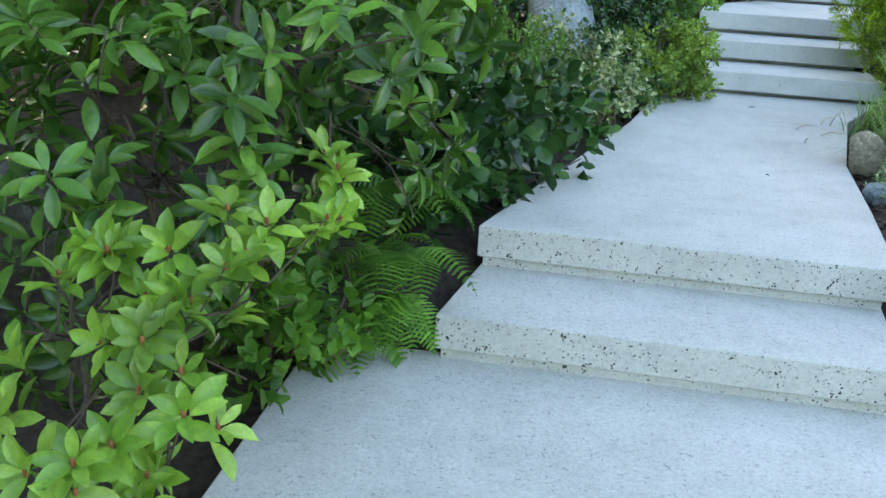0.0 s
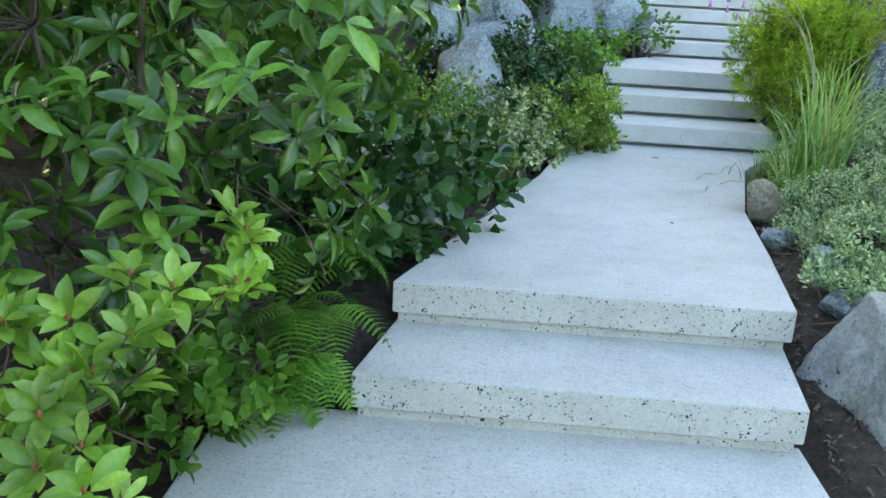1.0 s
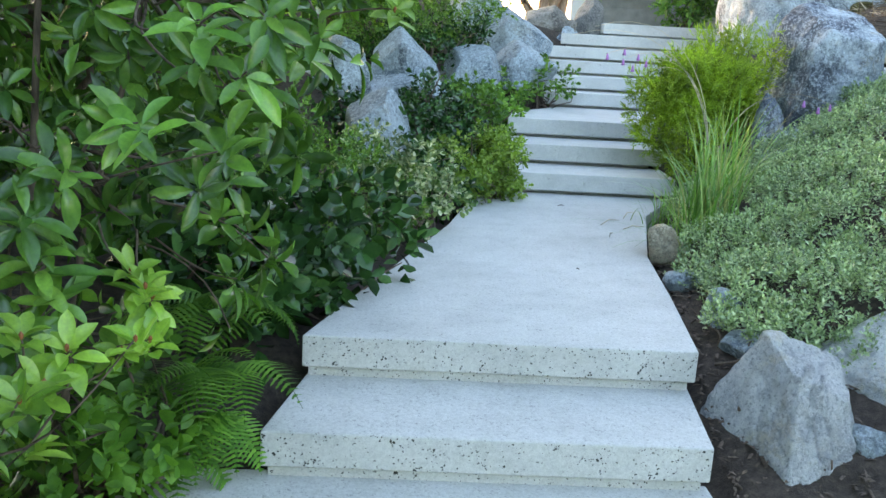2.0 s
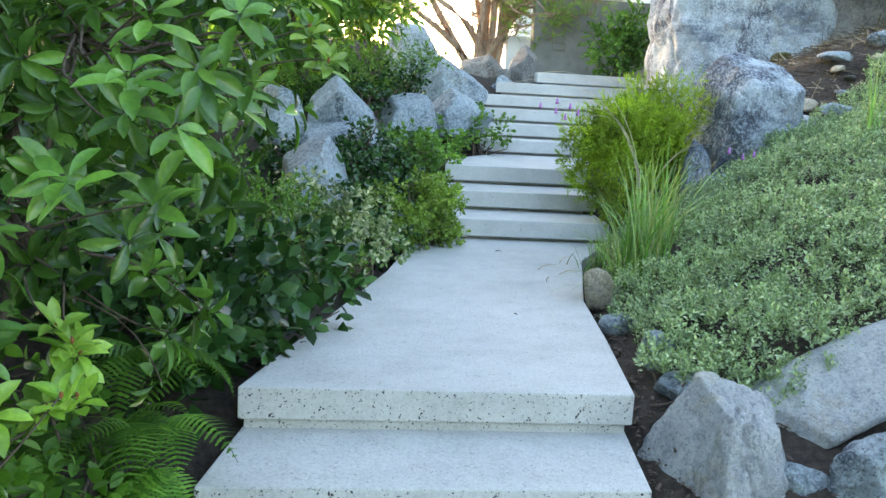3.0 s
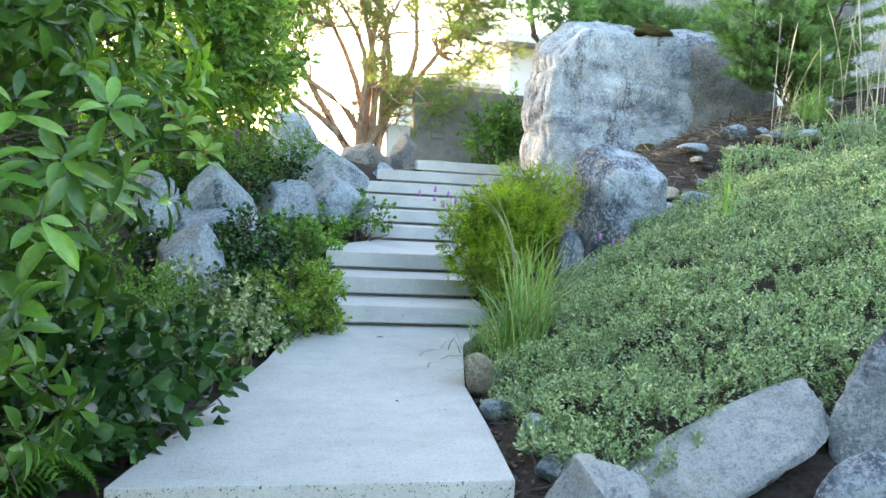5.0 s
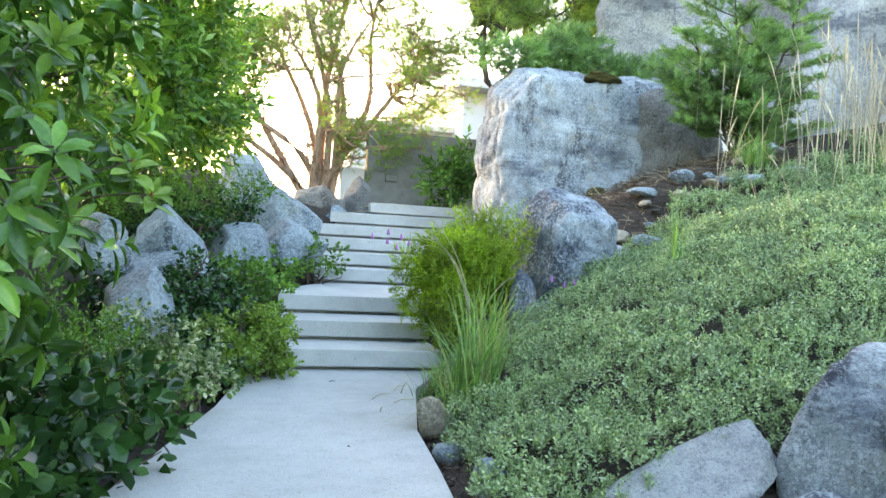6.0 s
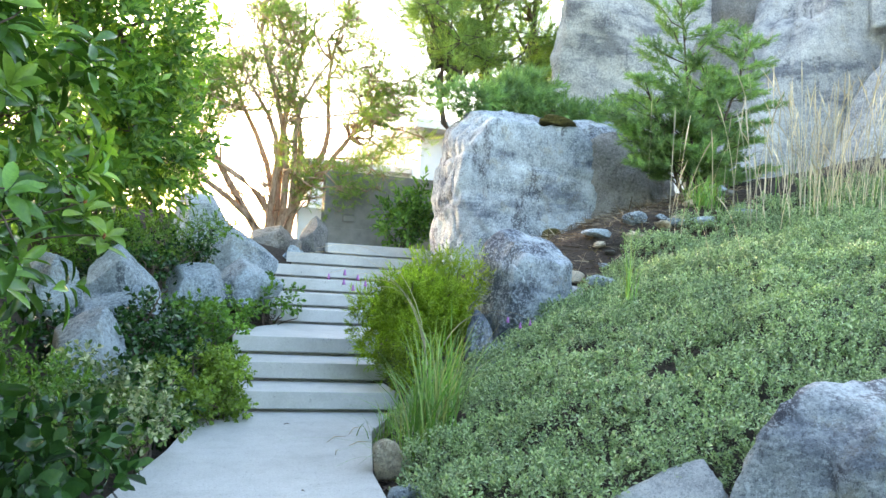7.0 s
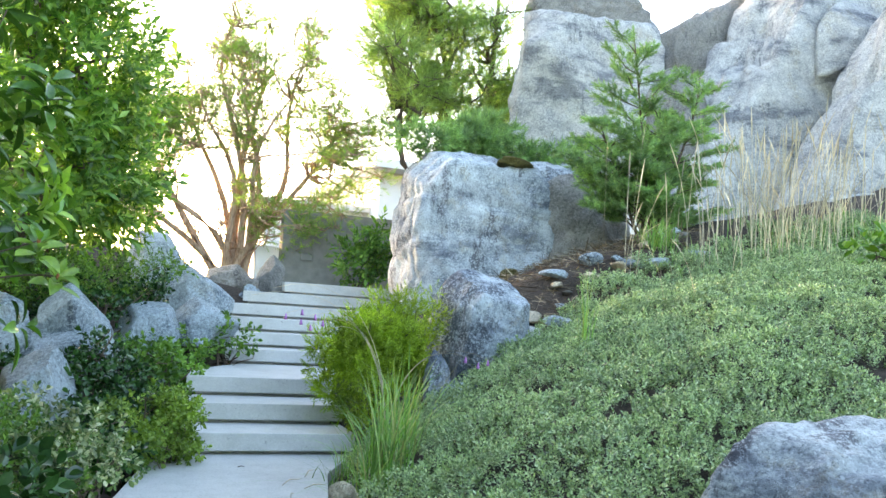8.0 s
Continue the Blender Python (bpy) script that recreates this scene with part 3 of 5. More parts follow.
boulder((1.40, 2.86, -0.345), (0.25, 0.26, 0.49), (0, 0, 0), 3, GRANITE_PALE, "pale blue granite boulder with tan stains beside the steps", rough=0.05, detail=6, bevel=80.0,
        faces=[((-1, -0.5, 0.75), 0.68), ((0.15, -1, 0.75), 0.66), ((0.2, -0.2, 1), 0.76), ((1, -0.4, 0.6), 0.82), ((0, 1, 0.3), 0.85), ((0, 0, -1), 1), ((-0.5, -0.8, -0.1), 0.9), ((0.8, -0.7, 0.1), 0.85)])
boulder((2.05, 3.09, 0.055), (0.50, 0.21, 0.12), (10, -24, 6), 12, GRANITE_PALE, "flat pale speckled granite slab, leaning and undercut", rough=0.035, bevel=80.0,
        faces=[((-0.05, -0.55, 1), 0.66), ((-1, -0.3, 0.2), 0.88), ((1, -0.2, 0.1), 0.92), ((0.1, -1, 0.1), 0.86), ((0.15, -0.7, -1), 0.50), ((0.8, -0.7, 0.2), 0.90)] + SIDES)
boulder((2.06, 3.14, -0.10), (0.30, 0.16, 0.12), (0, -18, 0), 13, STONE_BROWN, "dark layered stone under the pale slab", rough=0.06)
for place, size, seed, mat, label in (
    ((1.40, 4.68, 0.06), (0.11, 0.13, 0.12), 201, STONE_TAN, "tan stone at the slab's edge under grass"),
    ((1.52, 4.95, 0.05), (0.09, 0.09, 0.10), 203, STONE_BROWN, "brown stone at the slab's edge under grass"),
    ((1.38, 4.2, -0.01), (0.11, 0.10, 0.07), 205, GRANITE, "small blue-grey stone beside the landing"),
    ((1.36, 3.62, -0.02), (0.10, 0.09, 0.12), 207, GRANITE, "small blue-grey stone beside the landing"),
    ((1.36, 3.30, -0.05), (0.12, 0.11, 0.11), 209, GRANITE, "small blue-grey stone beside the landing"),
    ((3.42, 6.75, 1.42), (0.15, 0.14, 0.05), 211, GRANITE_PALE, "small pale stone on the bank's ridge"),
    ((3.62, 6.85, 1.46), (0.12, 0.1, 0.07), 212, GRANITE_PALE, "small pale stone on the bank's ridge"),
    ((3.95, 6.85, 1.52), (0.14, 0.13, 0.06), 213, GRANITE, "small pale stone on the bank's ridge"),
    ((3.75, 7.1, 1.52), (0.12, 0.1, 0.06), 214, STONE_TAN, "small pale stone on the bank's ridge"),
    ((4.30, 7.6, 1.86), (0.15, 0.12, 0.05), 215, GRANITE, "small pale stone on the bank's ridge"),
    ((4.68, 7.6, 1.92), (0.10, 0.1, 0.08), 216, GRANITE, "small blue-grey stone on the bank's ridge"),
    ((5.02, 7.4, 1.92), (0.12, 0.1, 0.06), 217, GRANITE, "small blue-grey stone on the bank's ridge"),
    ((5.30, 7.3, 1.97), (0.12, 0.1, 0.05), 218, GRANITE, "small pale stone on the bank's ridge"),
    ((5.75, 7.3, 2.08), (0.14, 0.12, 0.06), 219, GRANITE, "small pale stone on the bank's ridge"),
    ((4.55, 9.2, 1.85), (0.10, 0.08, 0.09), 220, MOSS, "mossy lump at the huge boulder's foot"),
    ((-0.95, 2.95, -0.36), (0.12, 0.12, 0.09), 221, GRANITE, "small blue-grey stone beside the fern"),
    ((-1.02, 1.52, -0.40), (0.14, 0.16, 0.17), 222, GRANITE, "small blue-grey stone beside the lowest slab"),
    ((-1.75, 2.05, 0.22), (0.28, 0.25, 0.22), 223, STONE_BROWN, "grey-brown rock under the rhododendron"),
    ((1.98, 11.86, 1.33), (0.11, 0.1, 0.09), 224, GRANITE, "small blue-grey stone at the top of the steps"),
    ((1.90, 11.72, 1.22), (0.13, 0.12, 0.12), 225, GRANITE, "small blue-grey stone at the top of the steps"),
):
    if place[0] > 3:
        size = (size[0] * 1.25, size[1] * 1.2, size[2])
        place = (place[0], place[1], float(land(place[0], place[1])) + size[2] * 0.5)
    boulder(place, size, (0, 0, 0), seed, mat, label, "stone", "stone", "garden stones", detail=4, planes=8)
for i in range(18):
    u = random.uniform(0, 1)
    x, y = 3.45 + 2.6 * u + random.uniform(-0.15, 0.15), 6.95 + 0.75 * u + random.uniform(-0.25, 0.45)
    w = random.uniform(0.06, 0.15)
    boulder((x, y, float(land(x, y)) + 0.02), (w, w * random.uniform(0.6, 0.9), w * random.uniform(0.3, 0.5)), (0, random.uniform(-15, 15), random.uniform(0, 90)), 300 + i, (STONE_TAN, STONE_GREY, GRANITE)[i % 3],
            ("small tan flat stone on the bank's ridge", "small grey flat stone on the bank's ridge", "small blue-grey flat stone on the bank's ridge")[i % 3], "stone", "stone", "garden stones", detail=3, planes=11, rough=0.08)
boulder((8.75, 8.3, 2.85), (0.75, 0.25, 0.16), (0, -30, 0), 231, CLIFF, "thin tilted pale ledge stone in dry grass", detail=4)
boulder((4.68, 9.62, 3.10), (0.30, 0.20, 0.07), (0, 0, 0), 236, MOSS, "brown and green moss cushion in a rock hollow", "moss_cushion", "moss", "", detail=4, rough=0.09)


# ---- plants ----
def blob_points(blobs, count, shell=0.55):
    """Places and outward ways spread over ellipsoids (cx, cy, cz, rx, ry, rz), denser near their surface."""
    w = np.array([(b[3] * b[4] * b[5]) ** 0.667 for b in blobs])
    which = rng.choice(len(blobs), count, p=w / w.sum())
    d = rng.normal(size=(count, 3))
    d /= np.linalg.norm(d, axis=1, keepdims=True)
    lump = np.array([1 + 0.45 * noise.noise(Vector(q) * 2.6 + Vector((float(k) * 7, 0, 0))) for q, k in zip(d, which)])
    rad = (shell + (1 - shell) * rng.random(count) ** 0.5) * lump
    b = np.array(blobs)[which]
    p = b[:, :3] + d * rad[:, None] * b[:, 3:]
    way = d / b[:, 3:]
    way /= np.linalg.norm(way, axis=1, keepdims=True)
    return p, way


def sprig_template(leaf, leaves, length, leaf_size, spread=1.0, whorl=False):
    """A twig of length along y that carries leaves."""
    v, f = [], []
    tv, tf = np.asarray(leaf[0], float), leaf[1]
    for i in range(leaves):
        t = (i + 0.5) / leaves
        a = i * 2.4
        out = np.array([math.cos(a), 0, math.sin(a)])
        d = out * spread * (1.0 - 0.6 * t) + np.array([0, 0.35 + 0.8 * t, 0])
        d /= np.linalg.norm(d)
        x = np.cross(d, np.array([0, 1.0, 0.01]))
        x /= np.linalg.norm(x) + 1e-9
        z = np.cross(x, d)
        m = np.stack([x, d, z], 1)
        q = (tv * leaf_size * (0.75 + 0.5 * ((i * 7) % 5) / 5)) @ m.T + np.array([0, length * t, 0])
        o = len(v)
        v += q.tolist()
        f += [tuple(k + o for k in face) for face in tf]
    return v, f


def stems_mesh(name, base, ends, mat, thick=0.012, wobble=0.05):
    parts = []
    for e in ends:
        b = np.array(base) + rng.normal(0, 0.05, 3) * np.array([1, 1, 0])
        parts.append(tube(bent(b, e, 6, wobble, 0.05), np.linspace(thick, thick * 0.25, 7).tolist(), 5))
    v, f = joined(parts)
    return mesh_of(name, v, f, mat)


def shrub(name, base, blobs, template, count, size, mat, label, category="shrub", group="", droop=0.0, shell=0.5, stems=14, scatter=1.2, thick=0.012):
    th = thing(name, base, label, category, group)
    p, w = blob_points(blobs, count, shell)
    floor_z = land(p[:, 0], p[:, 1])
    keep = p[:, 2] > floor_z - 0.02
    p, w = p[keep], w[keep]
    d = w + rng.normal(0, scatter, p.shape) + np.array([0, 0, 0.45 - droop])
    me = soup("foliage", template, p - np.array(base), facing(d), size * rng.uniform(0.7, 1.25, len(p)), mat)
    part("foliage", me, mat, th)
    pick = rng.choice(len(p), min(stems, len(p)), replace=False)
    tagged(part("twig_tangle", stems_mesh("twig_tangle", (0, 0, -0.05), p[pick] - np.array(base), BARK, thick), BARK, th), kind="stuff")
    return th


def puffs(blobs, count, r):
    """Small blobs sitting all over the surface of larger ones."""
    p, w = blob_points(blobs, count, 0.85)
    return [(*(float(c) for c in q), *(float(r * k) for k in rng.uniform(0.7, 1.3, 3))) for q in p]


def base_at(x, y):
    return (x, y, float(land(x, y)))


SPRIG_TINY = sprig_template(LEAF_SMALL, 12, 1.0, 0.30, 1.0)
SPRIG_BROAD = sprig_template(LEAF_ROUND, 6, 1.0, 0.62, 1.0)
SPRIG_LAUREL = sprig_template(leaf_template(0.42, 2), 8, 1.0, 0.55, 0.9)
TUFT = sprig_template(([(-0.05, 0, 0), (0.05, 0, 0), (0.0, 1, 0)], [(0, 1, 2)]), 26, 1.0, 0.5, 1.5)
BRUSH = sprig_template(([(-0.09, 0, 0), (0.09, 0, 0), (0.0, 1, 0)], [(0, 1, 2)]), 20, 1.0, 0.62, 1.5)
SPRAY = sprig_template(([(-0.10, 0, 0), (0.10, 0, 0), (0.06, 0.7, 0), (0.0, 1, -0.05), (-0.06, 0.7, 0)], [(0, 1, 2, 3, 4)]), 12, 1.0, 0.42, 1.0)


# rhododendron: whorls of long leaves on crooked branches
def whorls(tips, axes, leaves, length, lift=0.25):
    """Places, turns and sizes of whorled leaves round each tip."""
    pos, turn, size = [], [], []
    for tip, ax in zip(np.asarray(tips), np.asarray(axes)):
        ax = ax / np.linalg.norm(ax)
        a = np.cross(ax, [0.3, 0.9, 0.2])
        a /= np.linalg.norm(a)
        b = np.cross(ax, a)
        n = leaves + int(rng.integers(-1, 3))
        start = rng.random() * 6.28
        for i in range(n):
            t = start + i * 2.4
            up = lift + 0.9 * (i / n) + rng.normal(0, 0.25)
            d = (a * math.cos(t) + b * math.sin(t)) + ax * up
            d /= np.linalg.norm(d)
            z = ax - d * (ax @ d)
            z = z / np.linalg.norm(z) + rng.normal(0, 0.15, 3)
            x = np.cross(d, z)
            x /= np.linalg.norm(x)
            pos.append(tip - ax * 0.045 * (1 - i / n) + d * 0.008)
            turn.append(np.stack([x, d, np.cross(x, d)], 1))
            size.append(length * rng.uniform(0.75, 1.15) * (1 - 0.25 * i / n))
    return np.array(pos), np.array(turn), np.array(size)


def build_rhododendron():
    base = (-1.25, 2.55, float(land(-1.25, 2.55)))
    th = thing("rhododendron", base, "large leafy rhododendron with glossy whorled leaves and bright young shoots", "shrub")
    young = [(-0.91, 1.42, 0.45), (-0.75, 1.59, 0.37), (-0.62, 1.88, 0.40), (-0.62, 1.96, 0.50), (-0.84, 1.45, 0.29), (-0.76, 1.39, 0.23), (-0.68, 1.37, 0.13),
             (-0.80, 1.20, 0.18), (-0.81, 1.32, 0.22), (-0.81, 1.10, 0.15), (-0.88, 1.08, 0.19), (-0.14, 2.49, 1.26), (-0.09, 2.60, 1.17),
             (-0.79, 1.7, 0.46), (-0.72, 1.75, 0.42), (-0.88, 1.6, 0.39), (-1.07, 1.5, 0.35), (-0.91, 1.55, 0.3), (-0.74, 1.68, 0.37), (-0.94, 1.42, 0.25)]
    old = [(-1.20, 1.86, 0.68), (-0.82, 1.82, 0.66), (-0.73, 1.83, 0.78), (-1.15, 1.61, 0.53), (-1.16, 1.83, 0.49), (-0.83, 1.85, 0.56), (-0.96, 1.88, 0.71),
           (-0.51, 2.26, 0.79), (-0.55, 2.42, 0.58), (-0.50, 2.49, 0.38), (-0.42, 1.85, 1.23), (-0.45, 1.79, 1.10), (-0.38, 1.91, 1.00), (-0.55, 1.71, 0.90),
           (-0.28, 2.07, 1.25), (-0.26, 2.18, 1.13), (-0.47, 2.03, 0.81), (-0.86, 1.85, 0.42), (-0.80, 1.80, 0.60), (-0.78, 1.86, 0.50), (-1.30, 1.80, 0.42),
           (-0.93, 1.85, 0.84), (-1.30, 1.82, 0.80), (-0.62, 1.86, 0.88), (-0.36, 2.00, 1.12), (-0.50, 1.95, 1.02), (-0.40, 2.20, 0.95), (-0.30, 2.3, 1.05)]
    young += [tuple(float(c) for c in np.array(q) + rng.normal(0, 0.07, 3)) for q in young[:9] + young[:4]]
    # single leaves of the shoots nearest the path
    meshes = [mesh_of("leaf", *leaf_template(0.38 + 0.05 * k, 6, 0.05 + 0.14 * k, 0.22 + 0.08 * k), RHODO_YOUNG) for k in range(3)]
    old_meshes = [mesh_of("leaf", *leaf_template(0.34 + 0.04 * k, 6, 0.12 + 0.14 * k, 0.20 + 0.10 * k), RHODO_LIT) for k in range(3)]
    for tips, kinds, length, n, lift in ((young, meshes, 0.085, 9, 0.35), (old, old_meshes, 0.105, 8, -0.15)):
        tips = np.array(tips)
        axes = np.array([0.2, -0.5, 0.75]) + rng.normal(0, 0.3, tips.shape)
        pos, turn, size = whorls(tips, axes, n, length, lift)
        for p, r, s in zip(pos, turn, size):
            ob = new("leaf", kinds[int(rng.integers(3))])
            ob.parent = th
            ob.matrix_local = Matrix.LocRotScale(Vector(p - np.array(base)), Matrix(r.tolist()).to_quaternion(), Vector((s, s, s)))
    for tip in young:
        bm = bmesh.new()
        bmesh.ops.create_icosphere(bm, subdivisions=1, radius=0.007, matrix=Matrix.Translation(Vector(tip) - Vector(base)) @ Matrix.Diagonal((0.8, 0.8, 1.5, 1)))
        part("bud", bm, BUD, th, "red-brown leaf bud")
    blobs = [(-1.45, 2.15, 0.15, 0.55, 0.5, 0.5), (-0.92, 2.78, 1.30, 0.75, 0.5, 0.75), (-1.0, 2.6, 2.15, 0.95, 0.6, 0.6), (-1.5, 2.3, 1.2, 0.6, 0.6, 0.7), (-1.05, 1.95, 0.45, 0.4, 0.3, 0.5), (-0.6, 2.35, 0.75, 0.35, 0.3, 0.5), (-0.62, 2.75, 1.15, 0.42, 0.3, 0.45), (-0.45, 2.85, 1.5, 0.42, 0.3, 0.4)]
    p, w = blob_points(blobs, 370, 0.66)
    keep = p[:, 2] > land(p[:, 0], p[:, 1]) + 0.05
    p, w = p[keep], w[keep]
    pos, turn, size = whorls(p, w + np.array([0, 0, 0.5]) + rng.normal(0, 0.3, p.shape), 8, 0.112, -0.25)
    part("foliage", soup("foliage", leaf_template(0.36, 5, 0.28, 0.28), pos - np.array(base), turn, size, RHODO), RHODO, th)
    p2, w2 = blob_points([(-1.2, 1.7, 0.0, 0.45, 0.4, 0.38), (-0.75, 2.75, 1.6, 0.75, 0.5, 0.75), (-1.0, 1.45, 0.05, 0.22, 0.25, 0.25)], 55, 0.8)
    pos, turn, size = whorls(p2, w2 + np.array([0, 0, 0.6]), 9, 0.098, 0.45)
    part("young_foliage", soup("young_foliage", leaf_template(0.40, 5, 0.14, 0.28), pos - np.array(base), turn, size, RHODO_YOUNG), RHODO_YOUNG, th, "bright yellow-green young leaves")
    limbs = []
    forks = [(-1.2, 2.2, 0.35), (-0.95, 2.45, 0.75), (-0.8, 2.6, 1.2), (-1.4, 2.5, 0.9), (-1.15, 1.7, 0.1), (-0.9, 2.6, 1.8)]
    o = np.array(base)
    for q in forks:
        limbs.append(tube(bent((0, 0, -0.1), np.array(q) - o, 7, 0.04), np.linspace(0.015, 0.007, 8).tolist(), 7))
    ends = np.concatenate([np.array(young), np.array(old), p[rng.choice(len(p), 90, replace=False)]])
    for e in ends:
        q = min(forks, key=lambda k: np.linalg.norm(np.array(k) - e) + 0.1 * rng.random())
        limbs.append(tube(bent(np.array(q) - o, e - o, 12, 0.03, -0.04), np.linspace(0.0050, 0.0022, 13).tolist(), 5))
    for v, f in limbs:
        part("branch", mesh_of("branch", v, f, BARK), BARK, th)


build_rhododendron()


# fern: each frond a part
def frond_mesh(length, seed):
    r = random.Random(seed)
    v, f = [], []
    n = 15
    for i in range(n):
        t = (i + 1) / (n + 1)
        y, z = length * t * (1 - 0.15 * t), length * (0.45 * t - 0.75 * t * t)
        w = length * 0.30 * math.sin(math.pi * min(1, 0.18 + t * 0.85)) ** 0.8
        for side in (-1, 1):
            k = 6
            o = len(v)
            for j in range(k + 1):
                u = j / k
                half = length * 0.024 * (1 - u) ** 0.5 * (1.25 if j % 2 else 0.75) + 0.0006
                px, py, pz = side * w * u, y + w * 0.28 * u, z - w * 0.22 * u * u + r.uniform(-1, 1) * 0.0008
                v += [(px, py - half, pz), (px, py + half, pz)]
            for j in range(k):
                a = o + 2 * j
                f.append((a, a + 2, a + 3, a + 1))
    rib = tube([(0, length * t * (1 - 0.15 * t), length * (0.45 * t - 0.75 * t * t) - 0.001) for t in np.linspace(0, 1, 9)], np.linspace(0.0028, 0.0006, 9).tolist(), 4)
    v, f = joined([(v, f), rib])
    return mesh_of("frond", v, f, FERN)


FRONDS = [frond_mesh(l, i) for i, l in enumerate((0.26, 0.32, 0.38, 0.30))]


def fern(place, count, scale, turn0, arc, label, low=10, high=48):
    th = thing("fern", place, label, "fern", "ferns by the steps")
    for i in range(count):
        ob = new("frond", FRONDS[i % 4])
        ob.parent = th
        a = turn0 + arc * (i / max(1, count - 1) - 0.5) + random.uniform(-8, 8)
        ob.matrix_local = pose(0, 0, 0.02, random.uniform(low, high), random.uniform(-10, 10), a) @ Matrix.Scale(scale * random.uniform(0.8, 1.15), 4)


FRESH = "fresh green fern with arching fronds over the lowest slab"
SHADED = "dark green fern in the shade of the shrubs"
fern((-0.60, 2.66, -0.14), 6, 0.95, 165, 150, FRESH, -42, -12)
fern((-0.72, 2.60, -0.20), 6, 0.95, 170, 170, FRESH, -38, -8)
fern((-0.58, 2.78, -0.02), 6, 0.90, 150, 170, "fresh green fern beside the pitted step", -30, 10)
fern((-0.70, 2.72, -0.02), 5, 0.9, 190, 130, FRESH, -5, 35)
fern((-0.74, 3.02, 0.14), 7, 1.0, 175, 200, SHADED, -35, 15)
fern((-0.92, 2.70, -0.02), 6, 1.0, 180, 200, SHADED, -35, 15)
fern((-0.58, 3.22, 0.06), 6, 0.85, 165, 200, SHADED, -30, 10)

shrub("salal_shrub", base_at(-0.75, 3.6), [(-0.80, 3.55, 0.12, 0.42, 0.45, 0.42), (-0.38, 3.85, 0.2, 0.36, 0.4, 0.26)], SPRIG_BROAD, 300, 0.14, SALAL, "dark glossy broad-leaved shrub overhanging the landing")
shrub("broadleaf_shrub", base_at(-1.0, 2.6), [(-0.78, 2.35, -0.11, 0.10, 0.1, 0.16), (-0.85, 2.1, -0.06, 0.1, 0.1, 0.14), (-1.06, 2.40, -0.06, 0.14, 0.2, 0.22), (-0.86, 2.76, 0.05, 0.12, 0.12, 0.14)], SPRIG_BROAD, 120, 0.10, FERN, "mid-green broad-leaved shrub beside the ferns")
shrub("small_leaved_shrub", base_at(-0.6, 5.0), [(-0.50, 5.0, 0.22, 0.50, 0.6, 0.30), (-0.9, 4.3, 0.35, 0.45, 0.5, 0.45)], SPRIG_TINY, 1300, 0.11, SMALL_LEAF, "dense green small-leaved shrub beside the landing")
VARI = [(-0.02, 5.0, 0.24, 0.24, 0.32, 0.22), (0.12, 5.45, 0.18, 0.2, 0.3, 0.2), (-0.20, 5.3, 0.34, 0.2, 0.25, 0.2)]
shrub("variegated_shrub", base_at(0.0, 5.1), puffs(VARI, 40, 0.08), SPRIG_BROAD, 420, 0.062, VARIEGATED, "cream-variegated small-leaved shrub spilling onto the landing", scatter=0.6)
EUON = [(0.46, 6.28, 0.28, 0.28, 0.26, 0.22), (0.68, 6.42, 0.24, 0.20, 0.2, 0.18), (0.30, 6.1, 0.22, 0.22, 0.25, 0.16), (0.60, 6.6, 0.40, 0.14, 0.14, 0.12)]
shrub("euonymus_shrub", base_at(0.45, 6.3), puffs(EUON, 46, 0.085), SPRIG_BROAD, 950, 0.055, GOLD_LEAF, "yellow-green rounded shrub at the foot of the steps", scatter=0.5)
shrub("dark_shrub", base_at(0.25, 6.3), [(0.15, 6.4, 0.16, 0.35, 0.5, 0.2), (0.0, 5.8, 0.15, 0.3, 0.4, 0.2)], SPRIG_BROAD, 260, 0.085, SALAL, "dark glossy low shrub below the boulders")
for bl, n, mat, words in (
    ([(0.10, 7.1, 0.42, 0.34, 0.4, 0.24), (0.34, 6.9, 0.40, 0.22, 0.3, 0.16)], 300, SALAL, "dark green ivy growing between blue boulders"),
    ([(0.50, 7.7, 0.50, 0.28, 0.4, 0.15)], 160, SMALL_LEAF, "green ivy creeping to the steps' edge"),
    ([(0.82, 8.55, 0.62, 0.30, 0.3, 0.13), (0.36, 8.4, 0.62, 0.25, 0.25, 0.12)], 230, SMALL_LEAF, "green ivy creeping over the curved landing"),
    ([(-0.50, 7.2, 0.35, 0.3, 0.4, 0.28), (-0.05, 6.7, 0.30, 0.25, 0.25, 0.2)], 260, SALAL, "dark green ivy growing between blue boulders"),
    ([(-0.05, 8.75, 1.02, 0.40, 0.3, 0.16), (0.40, 9.5, 1.20, 0.35, 0.3, 0.16)], 260, SALAL, "dark green ivy growing behind blue boulders"),
    ([(0.10, 7.45, 0.62, 0.20, 0.2, 0.14)], 90, SALAL, "dark green ivy hanging over a blue boulder"),
    ([(1.36, 9.45, 0.76, 0.22, 0.35, 0.15)], 130, SMALL_LEAF, "green ivy between boulder and steps"),
):
    shrub("ivy", base_at(bl[0][0], bl[0][1]), puffs(bl, 12 * len(bl), 0.10) + bl, SPRIG_BROAD, n, 0.085, mat, words, "ivy", "ivy among the rocks")
shrub("spreading_shrub", base_at(0.1, 9.7), [(0.10, 9.6, 1.28, 0.45, 0.4, 0.22), (0.75, 10.2, 1.52, 0.3, 0.2, 0.1), (-0.4, 9.0, 1.2, 0.4, 0.4, 0.3)], SPRIG_TINY, 700, 0.13, SMALL_LEAF, "low spreading green shrub over the boulders")
